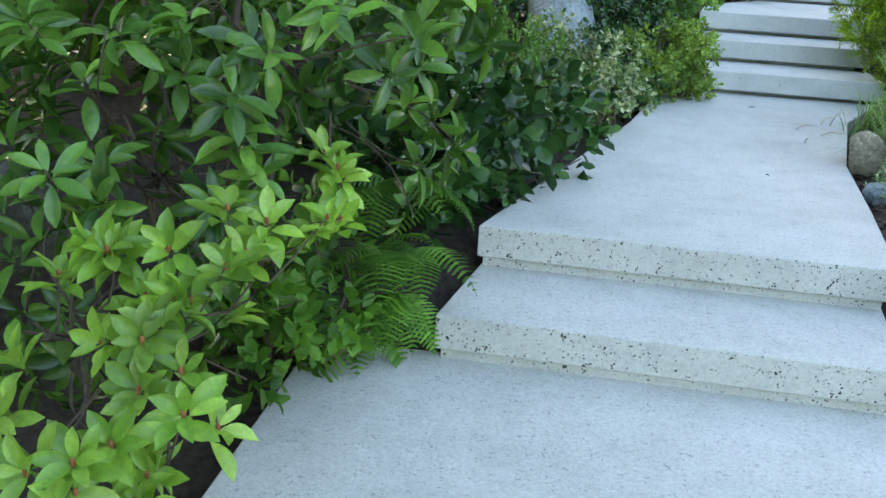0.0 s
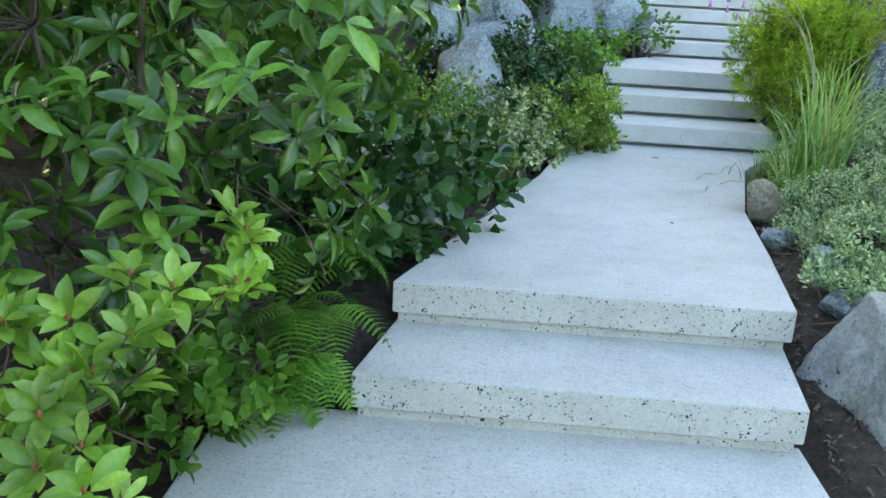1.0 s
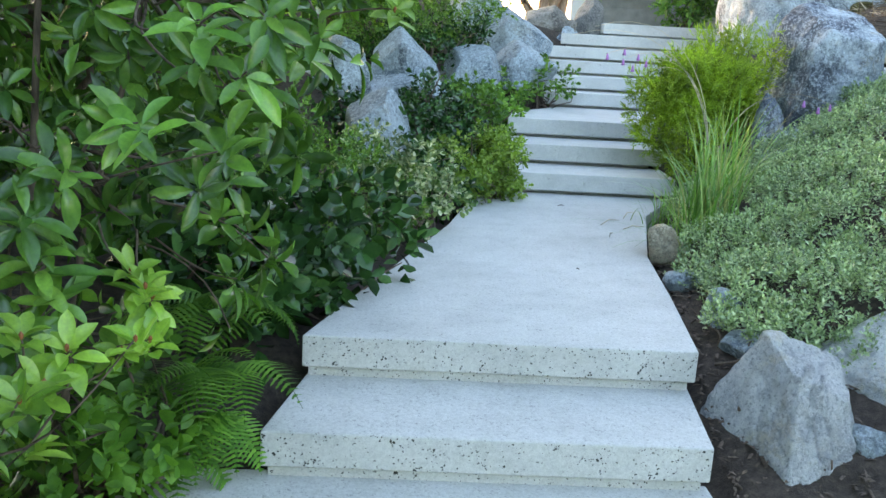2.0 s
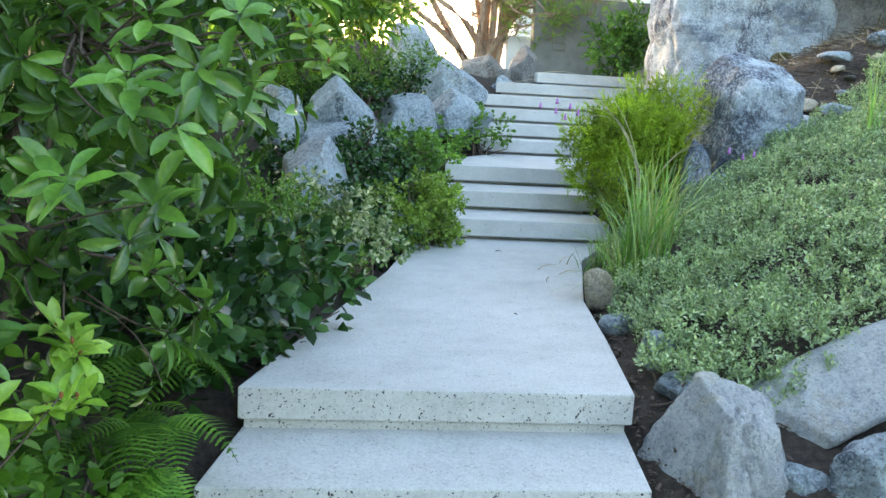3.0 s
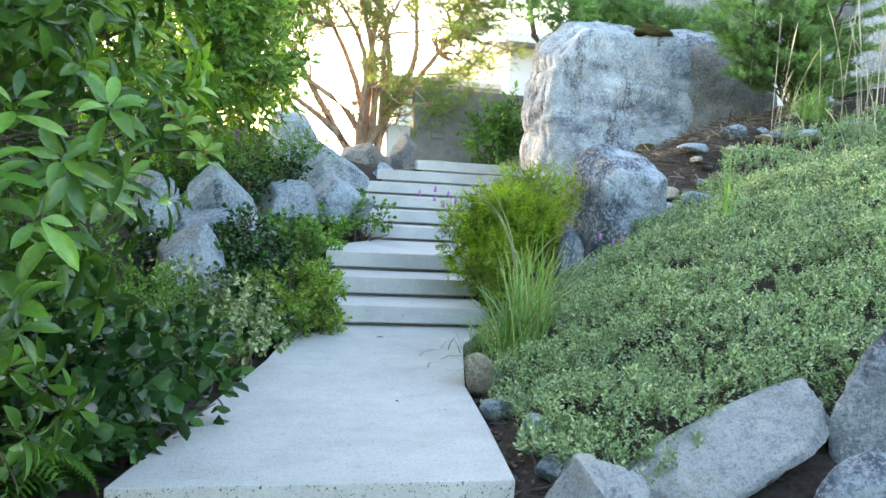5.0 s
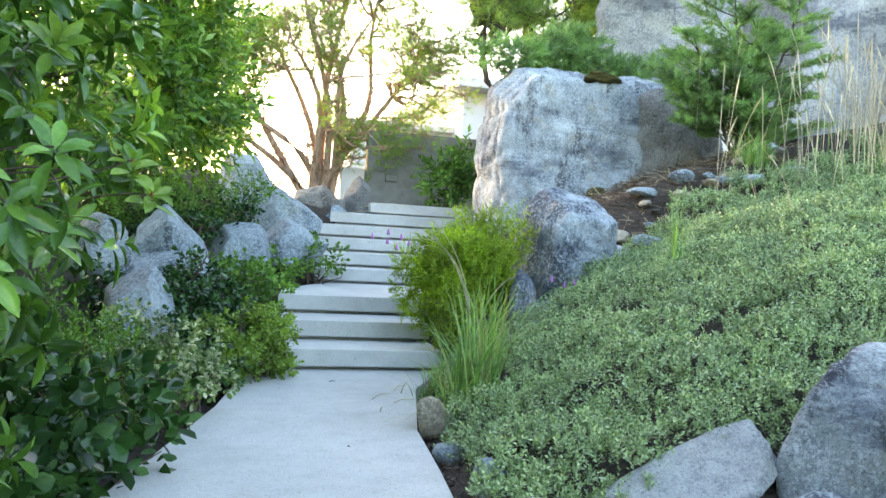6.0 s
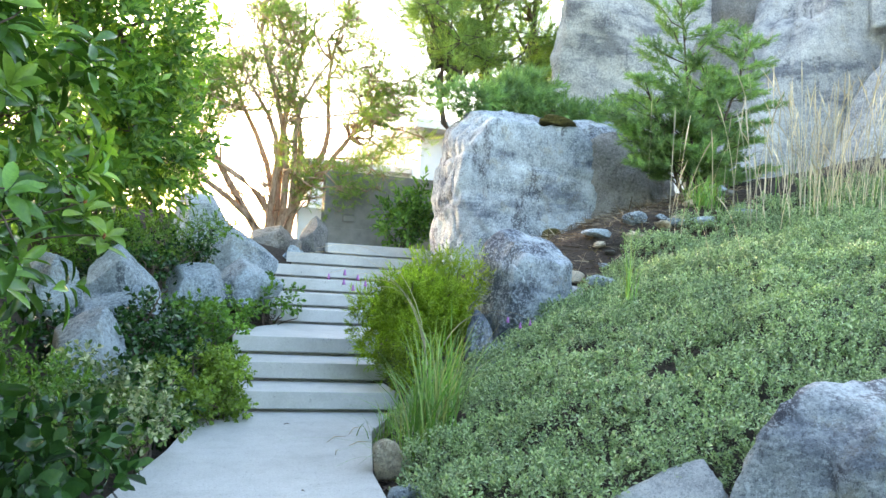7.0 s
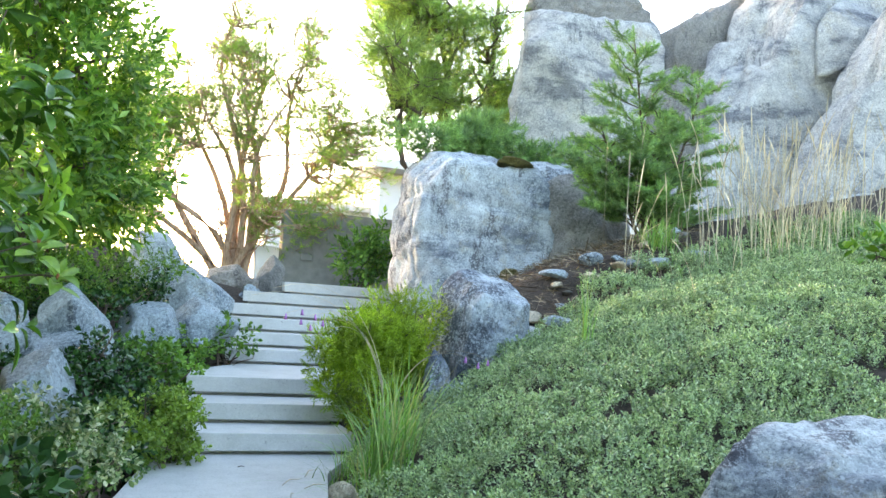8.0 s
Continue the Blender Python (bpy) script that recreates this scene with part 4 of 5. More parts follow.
shrub("wall_shrub", base_at(4.0, 13.6), [(4.05, 13.7, 1.95, 0.40, 0.3, 0.42), (4.35, 13.7, 2.2, 0.38, 0.3, 0.38)], SPRIG_LAUREL, 300, 0.2, SMALL_LEAF, "bushy green shrub against the concrete wall")
CONE = [(2.12, 6.72, 0.66, 0.38, 0.34, 0.40), (2.26, 6.75, 0.92, 0.30, 0.3, 0.32), (2.02, 6.68, 0.86, 0.24, 0.24, 0.20), (2.50, 6.75, 0.96, 0.16, 0.18, 0.30)]
shrub("golden_conifer", base_at(2.3, 6.85), [(*c[:3], *(r * 0.85 for r in c[3:])) for c in CONE] + puffs(CONE, 105, 0.095) + [(2.66, 6.8, 1.26, 0.05, 0.05, 0.13), (2.24, 6.7, 1.24, 0.05, 0.05, 0.10)], SPRAY, 4800, 0.078, GOLD_NEEDLE, "rounded golden-green dwarf conifer beside the steps", "conifer", shell=0.7, scatter=0.45)


# trees on the left: trunk, limbs and a leafy crown
def leaf_tree(name, base, blobs, count, size, mat, label, trunk=0.09, shell=0.35, template=SPRIG_LAUREL):
    th = thing(name, base, label, "tree", "evergreen trees along the path")
    o = np.array(base)
    p, w = blob_points(blobs, count, shell)
    keep = p[:, 2] > land(p[:, 0], p[:, 1]) + 0.1
    p, w = p[keep], w[keep]
    d = w + rng.normal(0, 0.5, p.shape) + np.array([0, 0, 0.25])
    part("crown", soup("crown", template, p - o, facing(d), size * rng.uniform(0.7, 1.25, len(p)), mat), mat, th)
    limbs = []
    for b in blobs:
        c = np.array(b[:3])
        limbs.append(tube(bent((0, 0, -0.1), c - o, 8, 0.08), np.linspace(trunk, trunk * 0.4, 9).tolist(), 8))
        for e in p[np.argsort(np.linalg.norm(p - c, axis=1))][::max(1, len(p) // 60)][:16]:
            limbs.append(tube(bent(c - o, e - o, 5, 0.06), np.linspace(trunk * 0.35, 0.006, 6).tolist(), 5))
    v, f = joined(limbs)
    part("trunk", mesh_of("trunk", v, f, BARK), BARK, th)
    return th


leaf_tree("laurel_tree", base_at(-0.9, 9.6), [(-0.75, 9.4, 2.3, 1.0, 0.8, 1.0), (-0.35, 9.7, 3.4, 0.85, 0.8, 0.9), (-0.9, 9.4, 4.4, 0.9, 0.8, 0.8), (0.1, 9.9, 2.4, 0.55, 0.5, 0.7)], 3000, 0.20, TREE_LEAF, "dense glossy evergreen tree with sunlit edges behind the boulders")
leaf_tree("laurel_tree", base_at(-2.4, 7.2), [(-2.2, 6.8, 1.6, 1.0, 1.3, 1.4), (-1.9, 7.0, 3.2, 1.0, 1.0, 1.2), (-1.2, 7.2, 2.2, 0.6, 0.7, 1.0)], 2500, 0.23, TREE_LEAF, "dense evergreen tree, dark in the shade behind the rhododendron")
# the next two carry darker leaves than TREE_LEAF, shade put into their colour
leaf_tree("laurel_tree", base_at(-2.8, 4.3), [(-2.5, 4.2, 1.2, 0.9, 1.3, 1.5), (-2.3, 4.6, 2.8, 1.0, 1.2, 1.0), (-1.5, 4.2, 3.5, 1.1, 1.2, 0.8), (-1.7, 4.4, 1.3, 0.5, 0.8, 1.2)], 2300, 0.24, RHODO, "dense evergreen tree, dark in the shade behind the rhododendron")
# its top lobe, like the last tree's, is out-of-view canopy added for shade
leaf_tree("laurel_tree", base_at(-3.0, 1.6), [(-2.7, 1.8, 0.9, 0.8, 1.1, 1.4), (-2.7, 1.9, 2.4, 0.9, 1.0, 0.9), (-1.7, 2.3, 3.2, 1.2, 1.4, 0.7)], 1500, 0.24, SALAL, "dense evergreen tree, dark in the shade behind the rhododendron")
# unseen trees behind the camera, added to keep sky light off front faces
behind = leaf_tree("laurel_tree", base_at(-3.0, -4.0), [(-3.0, -4.2, 0.2, 1.3, 1.2, 1.8), (-2.9, -4.0, 2.6, 1.3, 1.2, 1.5)], 520, 0.38, TREE_LEAF, "added evergreen tree behind the camera, unseen, cutting light on front faces")
for bx, by, turn, big in ((-0.6, -8.0, 70, 1.35), (2.4, -7.6, 140, 1.35), (5.6, -4.8, 220, 1.1), (-4.6, -0.8, 300, 1.3), (-2.6, -6.4, 20, 1.5)):
    copy_thing(behind, Matrix.Translation(base_at(bx, by)) @ pose(0, 0, 0, 0, 0, turn) @ Matrix.Scale(big, 4))
leaf_tree("maple_tree", base_at(0.1, 14.5), [(-0.3, 14.3, 3.4, 0.9, 0.8, 1.1), (0.3, 14.6, 4.3, 0.7, 0.7, 0.8), (-0.9, 14.2, 2.3, 0.9, 0.8, 0.8)], 1100, 0.2, GOLD_LEAF, "sunlit yellow-green tree beyond the boulders", 0.07, 0.3)


def clump_tree(name, base, stems, clumps, tuft, per_clump, mat, bark, label, thick, twiggy=6):
    """An open tree: stems that fork towards clumps of needles."""
    th = thing(name, base, label, "tree")
    o = np.array(base)
    limbs, joints = [], []
    for s in stems:
        pts = bent((rng.normal(0, 0.08), rng.normal(0, 0.08), -0.15), np.array(s) - o, 9, 0.10)
        limbs.append(tube(pts, np.linspace(thick, thick * 0.22, 10).tolist(), 8))
        joints += pts[2:]
        for _ in range(twiggy):
            k = int(rng.integers(2, 9))
            a = np.array(pts[k])
            e = a + (np.array(pts[9]) - np.array(pts[2])) * rng.uniform(0.15, 0.35) + rng.normal(0, 0.35, 3) * np.array([1.4, 0.6, 0.6])
            limbs.append(tube(bent(a, e, 5, 0.05), np.linspace(thick * 0.28 * (1 - k / 12), 0.004, 6).tolist(), 4))
    joints = np.array(joints)
    pos, way = [], []
    for c in clumps:
        c0 = np.array(c[:3]) - o
        j = joints[np.argmin(np.linalg.norm(joints - (c0 - [0, 0, c[3] * 0.8]), axis=1))]
        limbs.append(tube(bent(j, c0, 6, 0.07), np.linspace(thick * 0.3, 0.010, 7).tolist(), 5))
        for _ in range(7):
            e = c0 + rng.normal(0, 0.55, 3) * c[3] * np.array([1, 1, 0.6])
            limbs.append(tube(bent(c0, e, 3, 0.03), np.linspace(0.010, 0.003, 4).tolist(), 4))
        q = rng.normal(0, 0.42, (per_clump, 3)) * c[3] * np.array([1.1, 1.1, 0.6])
        pos.append(c0 + q)
        way.append(q + np.array([0, 0, 0.35 * c[3]]) + rng.normal(0, 0.12, q.shape))
    pos, way = np.concatenate(pos), np.concatenate(way)
    part("crown", soup("crown", TUFT, pos, facing(way), tuft * rng.uniform(0.7, 1.3, len(pos)), mat), mat, th)
    v, f = joined(limbs)
    part("trunk", mesh_of("trunk", v, f, bark), bark, th)
    return th


def random_clumps(boxes, more=1.0):
    out = []
    for x0, x1, z0, z1, y, n, r in boxes:
        for _ in range(int(n * more)):
            out.append((rng.uniform(x0, x1), y + rng.normal(0, 0.5), rng.uniform(z0, z1), r * rng.uniform(0.7, 1.3)))
    return out


clump_tree("open_pine", base_at(2.2, 15.5), [(0.5, 15.3, 3.9), (1.2, 15.9, 5.2), (1.8, 15.2, 6.0), (2.5, 15.8, 6.2), (3.2, 15.3, 5.8), (3.9, 15.6, 4.5), (2.0, 14.9, 5.0), (0.7, 15.6, 2.7), (-0.1, 15.4, 4.6), (1.5, 15.2, 4.4), (2.9, 15.0, 4.8), (0.2, 15.2, 3.2)],
           random_clumps([(1.0, 2.4, 3.7, 5.0, 15.4, 16, 0.42), (1.6, 2.6, 5.2, 6.6, 15.5, 12, 0.4), (2.9, 3.8, 5.0, 6.3, 15.4, 8, 0.36), (3.3, 4.4, 3.8, 4.9, 15.2, 14, 0.42), (0.3, 1.2, 3.9, 4.6, 15.4, 7, 0.36), (2.2, 2.7, 2.3, 3.4, 15.1, 6, 0.26), (2.8, 3.9, 2.2, 2.9, 14.7, 7, 0.3), (-0.2, 0.8, 2.2, 2.8, 15.3, 7, 0.3), (0.6, 3.6, 4.0, 5.6, 15.5, 22, 0.42), (0.0, 1.0, 2.6, 4.2, 15.4, 9, 0.32), (3.4, 4.6, 3.0, 4.6, 15.2, 9, 0.34)], 2.0),
           0.14, 32, PINE, BARK_RED, "many-stemmed open pine with red-brown bark, backlit", 0.075, 14)
clump_tree("pine_tree", base_at(6.7, 14.6), [(6.45, 14.2, 7.2), (5.2, 14.0, 5.2), (4.6, 13.9, 4.7), (5.0, 14.0, 6.4)],
           random_clumps([(4.2, 6.2, 5.6, 7.0, 14.0, 22, 0.5), (4.0, 5.6, 4.4, 5.6, 13.9, 16, 0.45), (5.4, 7.0, 5.0, 6.8, 14.2, 12, 0.5), (5.8, 6.8, 3.9, 5.0, 13.6, 8, 0.4), (3.9, 5.0, 5.2, 7.2, 13.9, 12, 0.4)], 1.25),
           0.22, 52, PINE, BARK, "broad green pine behind the huge boulder", 0.14)


# low junipers on the big boulder
def juniper(base, blobs, count, label):
    th = shrub("juniper", base, blobs, BRUSH, count, 0.13, FIR, label, "juniper", "junipers on the rocks", shell=0.4, stems=22, thick=0.016)
    return th


juniper((4.6, 11.2, 3.2), [(4.0, 10.75, 3.48, 0.5, 0.35, 0.20), (4.6, 10.85, 3.6, 0.5, 0.35, 0.26), (5.2, 10.8, 3.5, 0.45, 0.3, 0.2), (5.8, 10.5, 3.4, 0.5, 0.35, 0.2), (4.9, 11.1, 3.85, 0.5, 0.3, 0.2)], 1300, "low bright green juniper spreading over the huge boulder")


# young fir: whorled branches with short needles
def build_fir(base, height, label):
    th = thing("young_fir", base, label, "tree")
    twigs = []
    pos, way = [], []

    def brush(a, b, gap, start=0.0):
        for u in np.arange(start, 1.0, gap / max(gap, np.linalg.norm(b - a))):
            pos.append(a + (b - a) * u + rng.normal(0, 0.008, 3))
            way.append((b - a) / np.linalg.norm(b - a) + rng.normal(0, 0.25, 3))

    for lean, top in (((-0.30, 0.0), 1.0), ((0.75, 0.1), 0.86), ((0.05, -0.1), 0.62), ((-0.75, -0.1), 0.5)):
        tip = np.array([lean[0], lean[1], height * top])
        stem = bent((rng.normal(0, 0.06), rng.normal(0, 0.06), -0.1), tip, 8, 0.02)
        twigs.append(tube(stem, np.linspace(0.024, 0.006, 9).tolist(), 6))
        stem = np.array(stem)
        brush(stem[-3], stem[-1], 0.05)
        for i in range(26):
            t = 0.06 + 0.88 * i / 26
            k = t * (len(stem) - 1)
            a = stem[int(k)] + (stem[min(int(k) + 1, len(stem) - 1)] - stem[int(k)]) * (k % 1)
            reach = (0.22 + 0.85 * (1 - t) ** 0.6) * rng.uniform(0.6, 1.15)
            turn = i * 2.4 + rng.normal(0, 0.4)
            d = np.array([math.cos(turn), 0.6 * math.sin(turn), rng.uniform(0.15, 0.65)])
            pts = np.array(bent(a, a + d * reach, 5, 0.02, 0.04))
            twigs.append(tube(pts.tolist(), np.linspace(0.009, 0.003, 6).tolist(), 4))
            brush(pts[1], pts[-1], 0.045)
            for u in np.linspace(0.3, 0.92, int(3 + reach * 6)):
                q = pts[0] + (pts[-1] - pts[0]) * u + np.array([0, 0, 0.16 * u * (1 - u)])
                for side in (-1, 1):
                    e = d * 0.8 + np.cross(d, [0, 0, 1.0]) * side + rng.normal(0, 0.15, 3)
                    brush(q, q + e * rng.uniform(0.5, 1.0) * 0.30 * reach * (1.15 - u), 0.05)
    pos, way = np.array(pos), np.array(way)
    part("needles", soup("needles", BRUSH, pos, facing(way), 0.085 * rng.uniform(0.8, 1.25, len(pos)), FIR), FIR, th)
    v, f = joined(twigs)
    part("trunk", mesh_of("trunk", v, f, BARK), BARK, th)


build_fir(base_at(5.95, 8.5), 2.40, "young green fir with open whorled branches before the rocks")


# grasses
def blade_mesh(name, roots, heights, leans, width, mat, steps=6, heads=0.0):
    """Arching blades: roots (n, 3), heights (n), leans (n, 2) as the sideways run of each tip."""
    n = len(roots)
    t = np.linspace(0, 1, steps + 1)
    side = np.stack([-leans[:, 1], leans[:, 0]], 1)
    side = side / (np.linalg.norm(side, axis=1, keepdims=True) + 1e-6)
    v = np.zeros((n, steps + 1, 2, 3))
    for i, u in enumerate(t):
        c = np.array(roots, float)
        c[:, :2] += leans * (u ** 1.8)
        c[:, 2] += heights * (u - 0.35 * u ** 3 * np.minimum(1.6, np.linalg.norm(leans, axis=1) / (heights + 1e-6)))
        w = width * (1 - u ** 2.2) + 0.0006
        if heads and u > 1 - heads:
            w = width * 2.6 * (1.02 - u) / heads + 0.0008
        v[:, i, 0, :] = c
        v[:, i, 1, :] = c
        v[:, i, 0, :2] -= side * w
        v[:, i, 1, :2] += side * w
    k = 2 * (steps + 1)
    faces = [(b + 2 * i, b + 2 * i + 1, b + 2 * i + 3, b + 2 * i + 2) for b in range(0, n * k, k) for i in range(steps)]
    return mesh_of(name, v.reshape(-1, 3).tolist(), faces, mat)


def grass_tuft(name, place, count, height, spread, width, mat, label, lean=(0, 0), radius=0.12, heads=0.0, group="grass tufts", single=False):
    th = thing(name, place, label, "grass", group)
    r = rng.normal(0, radius * 0.5, (count, 2))
    roots = np.concatenate([r, land(r[:, 0] + place[0], r[:, 1] + place[1])[:, None] - place[2]], 1)
    leans = rng.normal(0, spread, (count, 2)) + np.array(lean)
    heights = height * rng.uniform(0.5, 1.1, count)
    if single:
        for i in range(count):
            part("blade", blade_mesh("blade", roots[i:i + 1], heights[i:i + 1], leans[i:i + 1], width, mat, 7, heads), mat, th)
        return th
    tagged(part("grass_tuft", blade_mesh("grass_tuft", roots, heights, leans, width, mat, 7, heads), mat, th), kind="stuff")
    return th


grass_tuft("grass_clump", base_at(1.68, 4.85), 95, 0.80, 0.20, 0.0055, GRASS, "tall green grass clump with arching blades beside the landing", (0.02, 0.05), 0.15, single=True)
grass_tuft("grass_clump", base_at(1.90, 5.3), 70, 0.78, 0.22, 0.0055, GRASS, "tall green grass clump with arching blades before the conifer", (0.03, 0.02), 0.14, single=True)
grass_tuft("grass_clump", base_at(1.52, 4.8), 60, 0.42, 0.20, 0.003, GRASS, "short green and straw grass at the landing's edge", (-0.16, -0.06), 0.12)
grass_tuft("grass_clump", base_at(1.72, 5.72), 45, 0.32, 0.16, 0.003, GRASS, "short green and straw grass at the landing's edge", (-0.08, -0.05), 0.14)
grass_tuft("grass_clump", base_at(2.0, 6.30), 30, 0.3, 0.16, 0.003, GRASS, "short green and straw grass at the landing's edge", (-0.06, -0.05), 0.16)
grass_tuft("grass_clump", base_at(3.36, 5.5), 16, 0.66, 0.06, 0.006, GRASS, "slim bright green grass in the ground cover", (0, 0), 0.05)
grass_tuft("grass_clump", base_at(5.5, 7.6), 150, 0.40, 0.14, 0.004, GRASS, "short yellow-green grass under the fir", (0, 0), 0.22)
for x, y, n in ((5.3, 7.2, 14), (6.1, 6.9, 45), (6.8, 6.9, 75), (7.5, 7.1, 85), (6.6, 7.6, 50)):
    grass_tuft("dry_grass", base_at(x, y), n, 1.35, 0.24, 0.0030, STRAW, "tall straw-coloured dry grass with pale seed heads", (-0.05, 0), 0.5, 0.18, "dry grasses on the bank")
    grass_tuft("grass_clump", base_at(x + 0.2, y - 0.1), n + 10, 0.38, 0.18, 0.0032, GRASS, "yellow-green meadow grass on the bank", (0, 0), 0.5)
grass_tuft("straw_grass", base_at(4.3, 5.6), 3, 0.75, 0.30, 0.0028, STRAW, "thin bent straw stems above the ground cover", (0.1, 0), 0.2, 0.15)


grass_tuft("strap_plant", (2.12, 2.60, 0.0), 6, 0.13, 0.16, 0.013, GOLD_LEAF, "yellowing strap-leaved plant between the lower rocks", (-0.05, -0.03), 0.02)
shrub("seedling", base_at(6.25, 5.5), [(6.25, 5.5, float(land(6.25, 5.5)) + 0.2, 0.16, 0.1, 0.08)], SPRIG_BROAD, 12, 0.22, SMALL_LEAF, "bright green broad-leaved seedling in the meadow grass", stems=4)


# wandflowers: thin arching stems with hanging purple bells
def wandflower(root, tip, bells, label):
    th = thing("wandflower", root, label, "flower", "purple wandflowers")
    o = np.array(root)
    e = np.array(tip) - o
    pts = []
    for u in np.linspace(0, 1, 14):
        pts.append((e[0] * u ** 2.0, e[1] * u ** 2.0, (e[2] + 0.16) * (1.0 - (1 - u) ** 1.9) - 0.16 * u ** 4))
    part("stem", mesh_of("stem", *tube(pts, np.linspace(0.0028, 0.0010, 14).tolist(), 5), STRAW), STRAW, th)
    for i in range(bells):
        p = np.array(pts[-1 - i])
        v, f = tube([p, p - [0, 0, 0.012], p - [0, 0, 0.03], p - [0, 0, 0.045]], [0.002, 0.007, 0.010, 0.013], 6)
        part("bell", mesh_of("bell", v, f, PETAL), PETAL, th)


for dx, dy, dz, n in ((1.26, 6.0, 1.09, 2), (1.36, 5.95, 1.06, 2), (1.44, 6.0, 1.02, 2), (1.02, 6.05, 1.20, 0), (1.16, 6.0, 1.26, 0), (1.52, 6.0, 0.97, 0), (2.62, 5.7, 0.82, 2), (2.72, 5.75, 0.84, 1)):
    wandflower(base_at(2.0, 5.85), (dx, dy, dz), n, "thin straw wandflower stem with hanging purple bells" if n else "thin straw wandflower stem gone to seed")


# ground cover on the bank
def build_cover():
    """Low mounds of leafy sprigs that lean away from each mound's middle and leave dark gaps between."""
    n = 74000
    x = rng.uniform(1.1, 8.0, n)
    y = rng.uniform(2.6, 7.6, n)
    s = x - right_edge(y)
    lump = np.array([noise.fractal(Vector((a * 2.2, b * 2.2, 3.3)), 1.0, 2.0, 3) for a, b in zip(x, y)])
    ridge = np.interp(x, [1.1, 2.6, 3.2, 4.0, 5.0, 8.0], [5.9, 6.0, 6.55, 7.0, 7.35, 7.4])
    front = np.interp(x, [1.1, 1.6, 1.7, 2.2, 2.35, 2.7, 8.0], [3.35, 3.08, 3.05, 3.26, 3.16, 3.0, 2.6])
    rock = ((x - 3.20) / 0.66) ** 2 + ((y - 2.78) / 0.38) ** 2
    keep = (s > 0.13 + 0.10 * lump) & (y < ridge + 0.15 * lump) & (y > front + 0.12 * lump) & (lump > -0.55) & (rock > 0.9) & ((x - 1.68) ** 2 + (y - 4.85) ** 2 > 0.05) & ((x - 1.9) ** 2 + (y - 5.3) ** 2 > 0.05)
    x, y, lump = x[keep], y[keep], lump[keep]
    cell = 7.5
    out, rise = np.zeros((len(x), 3)), np.zeros(len(x))
    for i, (a, b) in enumerate(zip(x, y)):
        far, at = noise.voronoi(Vector((a * cell, b * cell, 0.5)))
        rise[i] = math.sqrt(max(0.0, 1 - (far[0] / 0.75) ** 2))
        out[i, :2] = (a - at[0].x / cell, b - at[0].y / cell)
    thin = rng.random(len(x)) < 0.25 + 0.75 * rise ** 0.6
    x, y, lump, rise, out = x[thin], y[thin], lump[thin], rise[thin], out[thin]
    h = (0.02 + 0.075 * rise + 0.10 * np.maximum(0, lump + 0.3)) * (1 - 0.55 * rng.random(len(x)) ** 2)
    p = np.stack([x, y, land(x, y) + h - 0.01], 1)
    d = out * 11 + np.array([0.0, -0.1, 0.8]) + rng.normal(0, 0.28, p.shape)
    ob = new("ground_cover", soup("ground_cover", sprig_template(LEAF_TINY, 9, 1.0, 0.40, 1.25), p, facing(d), 0.056 * rng.uniform(0.7, 1.35, len(p)), COVER_LEAF))
    tagged(ob, "dense grey-green small-leaved ground cover spreading over the bank", "ground cover", kind="stuff")


build_cover()


# ---- wall and house beyond the steps ----
def box_part(name, lo, hi, mat, parent, label="", edge=0.01):
    outline = [(lo[0], lo[1]), (hi[0], lo[1]), (hi[0], hi[1]), (lo[0], hi[1])]
    return part(name, slab_mesh(name, outline, hi[2], hi[2] - lo[2], mat, edge), mat, parent, label)


wall = thing("retaining_wall", (0, 0, 0), "grey concrete retaining wall behind the top landing", "wall")
box_part("wall_panel", (2.95, 15.0, 1.2), (5.7, 15.25, 2.86), WALL_CONCRETE, wall)
box_part("wall_panel", (2.93, 14.97, 1.2), (5.7, 15.0, 1.86), WALL_CONCRETE, wall)
box_part("wall_vent", (3.28, 14.955, 1.98), (3.5, 15.0, 2.1), WALL_CONCRETE, wall, "small recessed metal grille", 0.02)
low = thing("garden_wall", (0, 0, 0), "low white rendered wall beside the concrete wall", "wall")
box_part("wall_panel", (2.55, 15.3, 1.2), (2.97, 15.5, 2.2), HOUSE_WHITE, low)

house = thing("house", (0, 0, 0), "white modern house with a projecting flat roof", "house")
box_part("wall", (4.2, 24.0, 1.0), (7.1, 32.0, 4.0), HOUSE_WHITE, house)
box_part("wall", (7.1, 23.0, 1.0), (16.0, 32.0, 5.1), HOUSE_WHITE, house)
box_part("roof", (3.9, 23.7, 4.0), (7.095, 32.2, 4.16), ROOF_EDGE, house)
box_part("roof", (6.7, 22.2, 5.1), (16.3, 32.3, 5.35), ROOF_EDGE, house)
for k in range(4):
    w = box_part("window", (7.7 + k * 2.0, 22.95, 2.6), (9.1 + k * 2.0, 23.01, 4.3), HOUSE_WHITE, house)
    box_part("pane", (7.78 + k * 2.0, 22.94, 2.68), (9.02 + k * 2.0, 22.96, 4.22), GLASS_DARK, w)


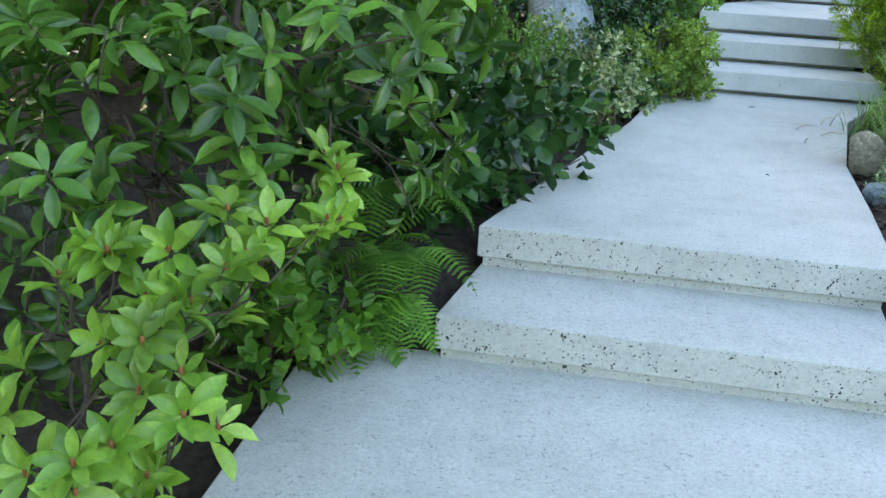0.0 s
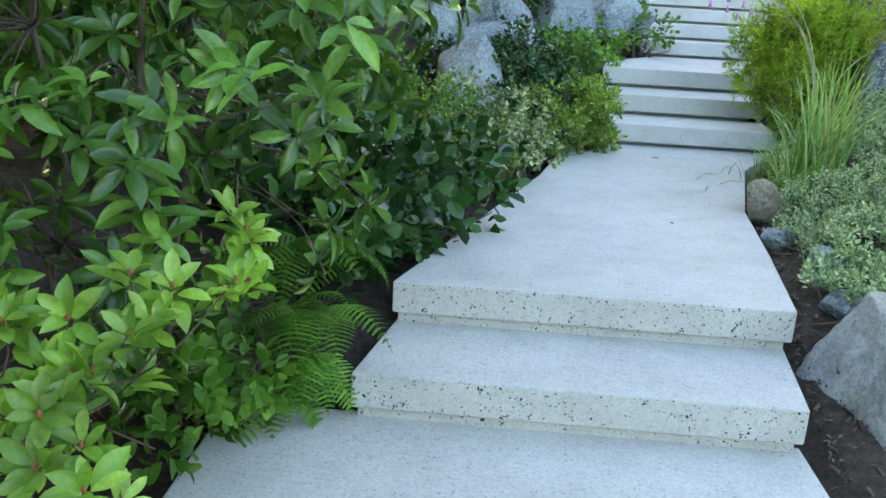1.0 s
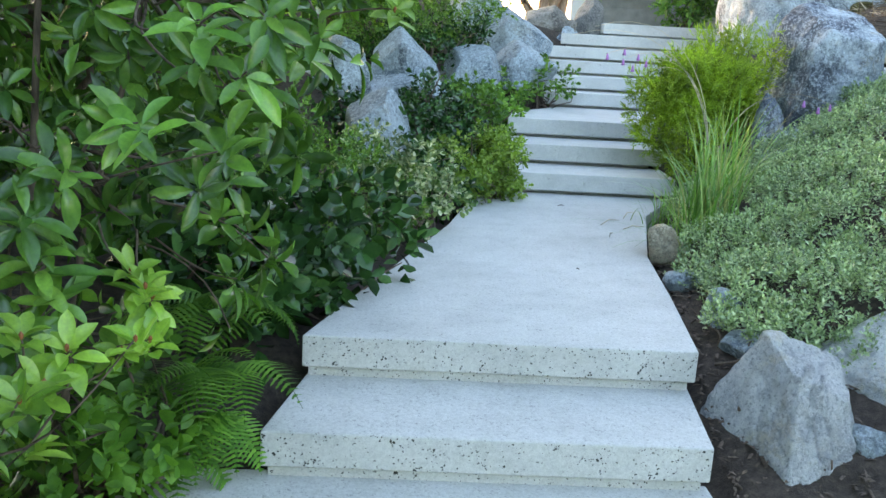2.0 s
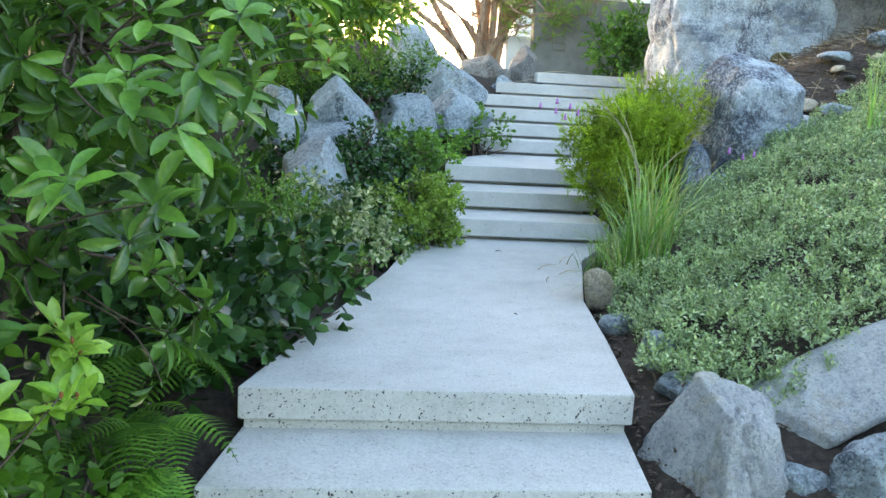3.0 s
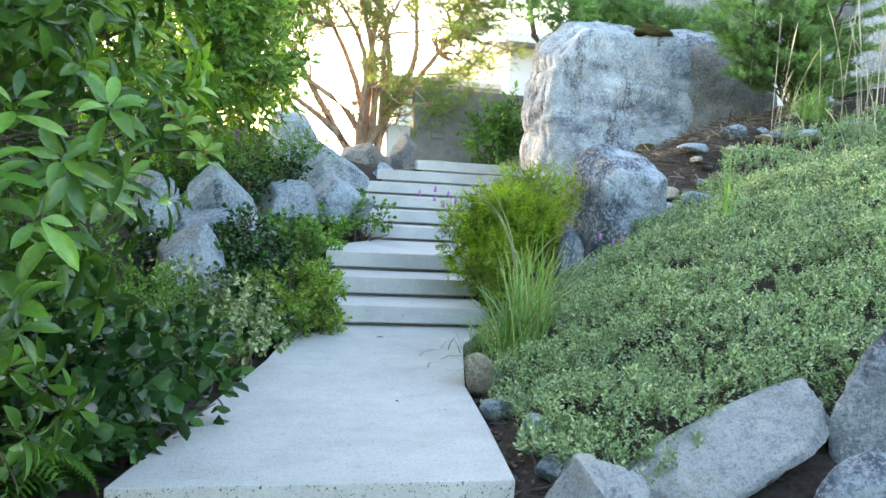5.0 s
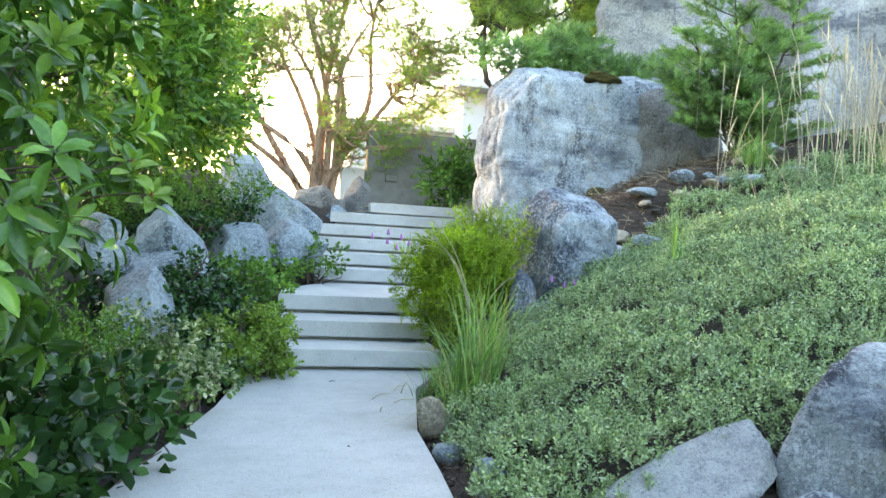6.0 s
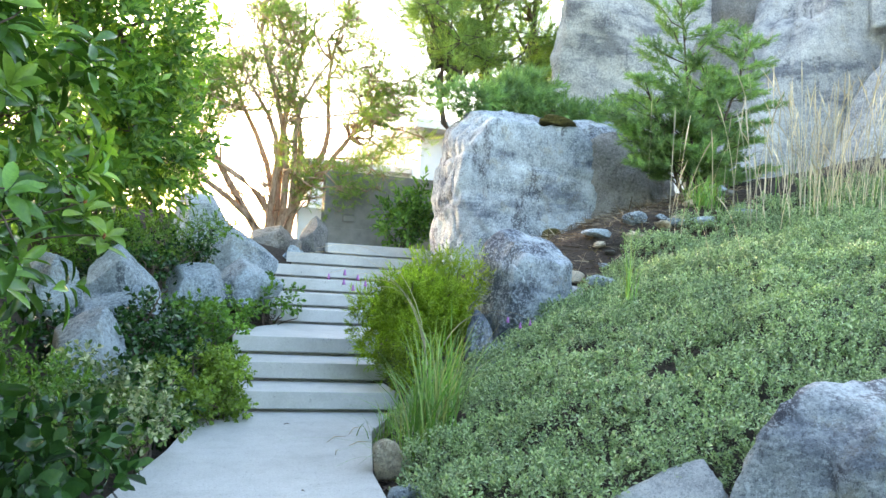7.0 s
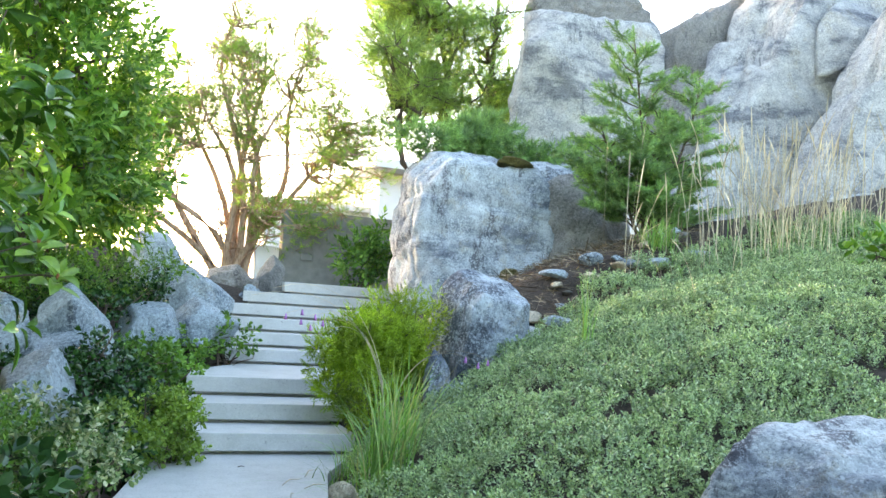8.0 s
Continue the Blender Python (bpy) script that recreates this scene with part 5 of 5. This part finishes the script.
# ---- fallen bits on the landing ----
for x, y, turn, long in ((1.06, 6.15, 10, 0.05), (1.30, 5.6, 50, 0.26), (1.42, 5.45, 35, 0.20), (1.22, 5.2, 70, 0.15), (1.50, 5.9, 60, 0.3), (0.6, 6.3, 20, 0.03), (0.85, 4.3, 130, 0.02)):
    ob = new("fallen_straw", mesh_of("fallen_straw", *tube([(-long / 2, 0, 0.003), (0, long * 0.06, 0.006 + long * 0.05), (long / 2, 0, 0.003)], [0.002, 0.003, 0.001], 5), BARK if long < 0.1 else STRAW))
    ob.matrix_world = pose(x, y, 0.0, 0, 0, turn)
    tagged(ob, "thin dry straw lying on the concrete landing" if long > 0.1 else "small brown twig lying on the concrete landing", "straw", "litter on the landing")
for i in range(60):
    x, y = rng.uniform(1.15, 1.75), rng.uniform(2.9, 5.6)
    if x < right_edge(y) + 0.04:
        continue
    ob = new("wood_chip", mesh_of("wood_chip", *tube([(-0.02, 0, 0), (0.0, 0.003, 0.003), (0.022, 0, 0)], [0.004, 0.006, 0.002], 5), BARK))
    ob.matrix_world = pose(x, y, float(land(x, y)) + 0.01, rng.uniform(-20, 20), rng.uniform(-20, 20), rng.uniform(0, 360)) @ Matrix.Scale(rng.uniform(0.6, 1.8), 4)
    tagged(ob, "brown wood chip on the dark soil", "wood chip", "chips on the soil")


# ---- loose bark and roots on the soil beside the steps ----
n = 1400
ly = rng.uniform(2.4, 5.2, n)
lx = right_edge(ly) + 0.03 + np.abs(rng.normal(0, 0.28, n))
lp = np.stack([lx, ly, land(lx, ly) + rng.uniform(0.0, 0.02, n)], 1)
ld = rng.normal(0, 1, (n, 3)) * np.array([1, 1, 0.3])
mulch = new("bark_mulch", soup("bark_mulch", ([(-0.16, 0, 0), (0.14, 0.1, 0), (0.18, 0.8, 0.06), (-0.05, 1, 0.03), (-0.1, 0.5, 0.16)], [(0, 1, 4), (1, 2, 4), (2, 3, 4), (3, 0, 4)]), lp, facing(ld), rng.uniform(0.015, 0.05, n), BARK))
tagged(mulch, "loose dark bark mulch and twigs beside the concrete steps", "mulch", kind="stuff")
for x, y, turn, long in ((1.27, 3.05, 65, 0.30), (1.30, 3.22, 20, 0.22), (1.55, 3.02, -30, 0.26), (1.24, 3.45, 100, 0.24), (2.2, 2.98, 30, 0.3), (1.42, 3.85, 50, 0.2)):
    v, f = tube(bent((-long / 2, 0, 0), (long / 2, 0, 0.03), 6, 0.015, 0.02), np.linspace(0.006, 0.002, 7).tolist(), 5)
    ob = new("root", mesh_of("root", v, f, BARK))
    ob.matrix_world = pose(x, y, float(land(x, y)) + 0.012, 0, 0, turn)
    tagged(ob, "thin bare brown root on the dark soil", "root", "roots beside the steps")


# ---- dry twigs and needles on the bank's ridge ----
n = 3200
lx, ly = rng.uniform(3.3, 6.2, n), rng.uniform(6.7, 8.8, n)
lp = np.stack([lx, ly, land(lx, ly) + rng.uniform(0.005, 0.05, n)], 1)
ld = rng.normal(0, 1, (n, 3)) * np.array([1, 1, 0.18])
litter = new("twig_litter", soup("twig_litter", ([(-0.035, 0, 0), (0.035, 0, 0), (0.02, 1, 0.02), (-0.02, 1, 0.02)], [(0, 1, 2, 3)]), lp, facing(ld), rng.uniform(0.06, 0.2, n), STRAW_DULL))
tagged(litter, "dry brown twigs and needles on the bank's ridge", "litter", kind="stuff")
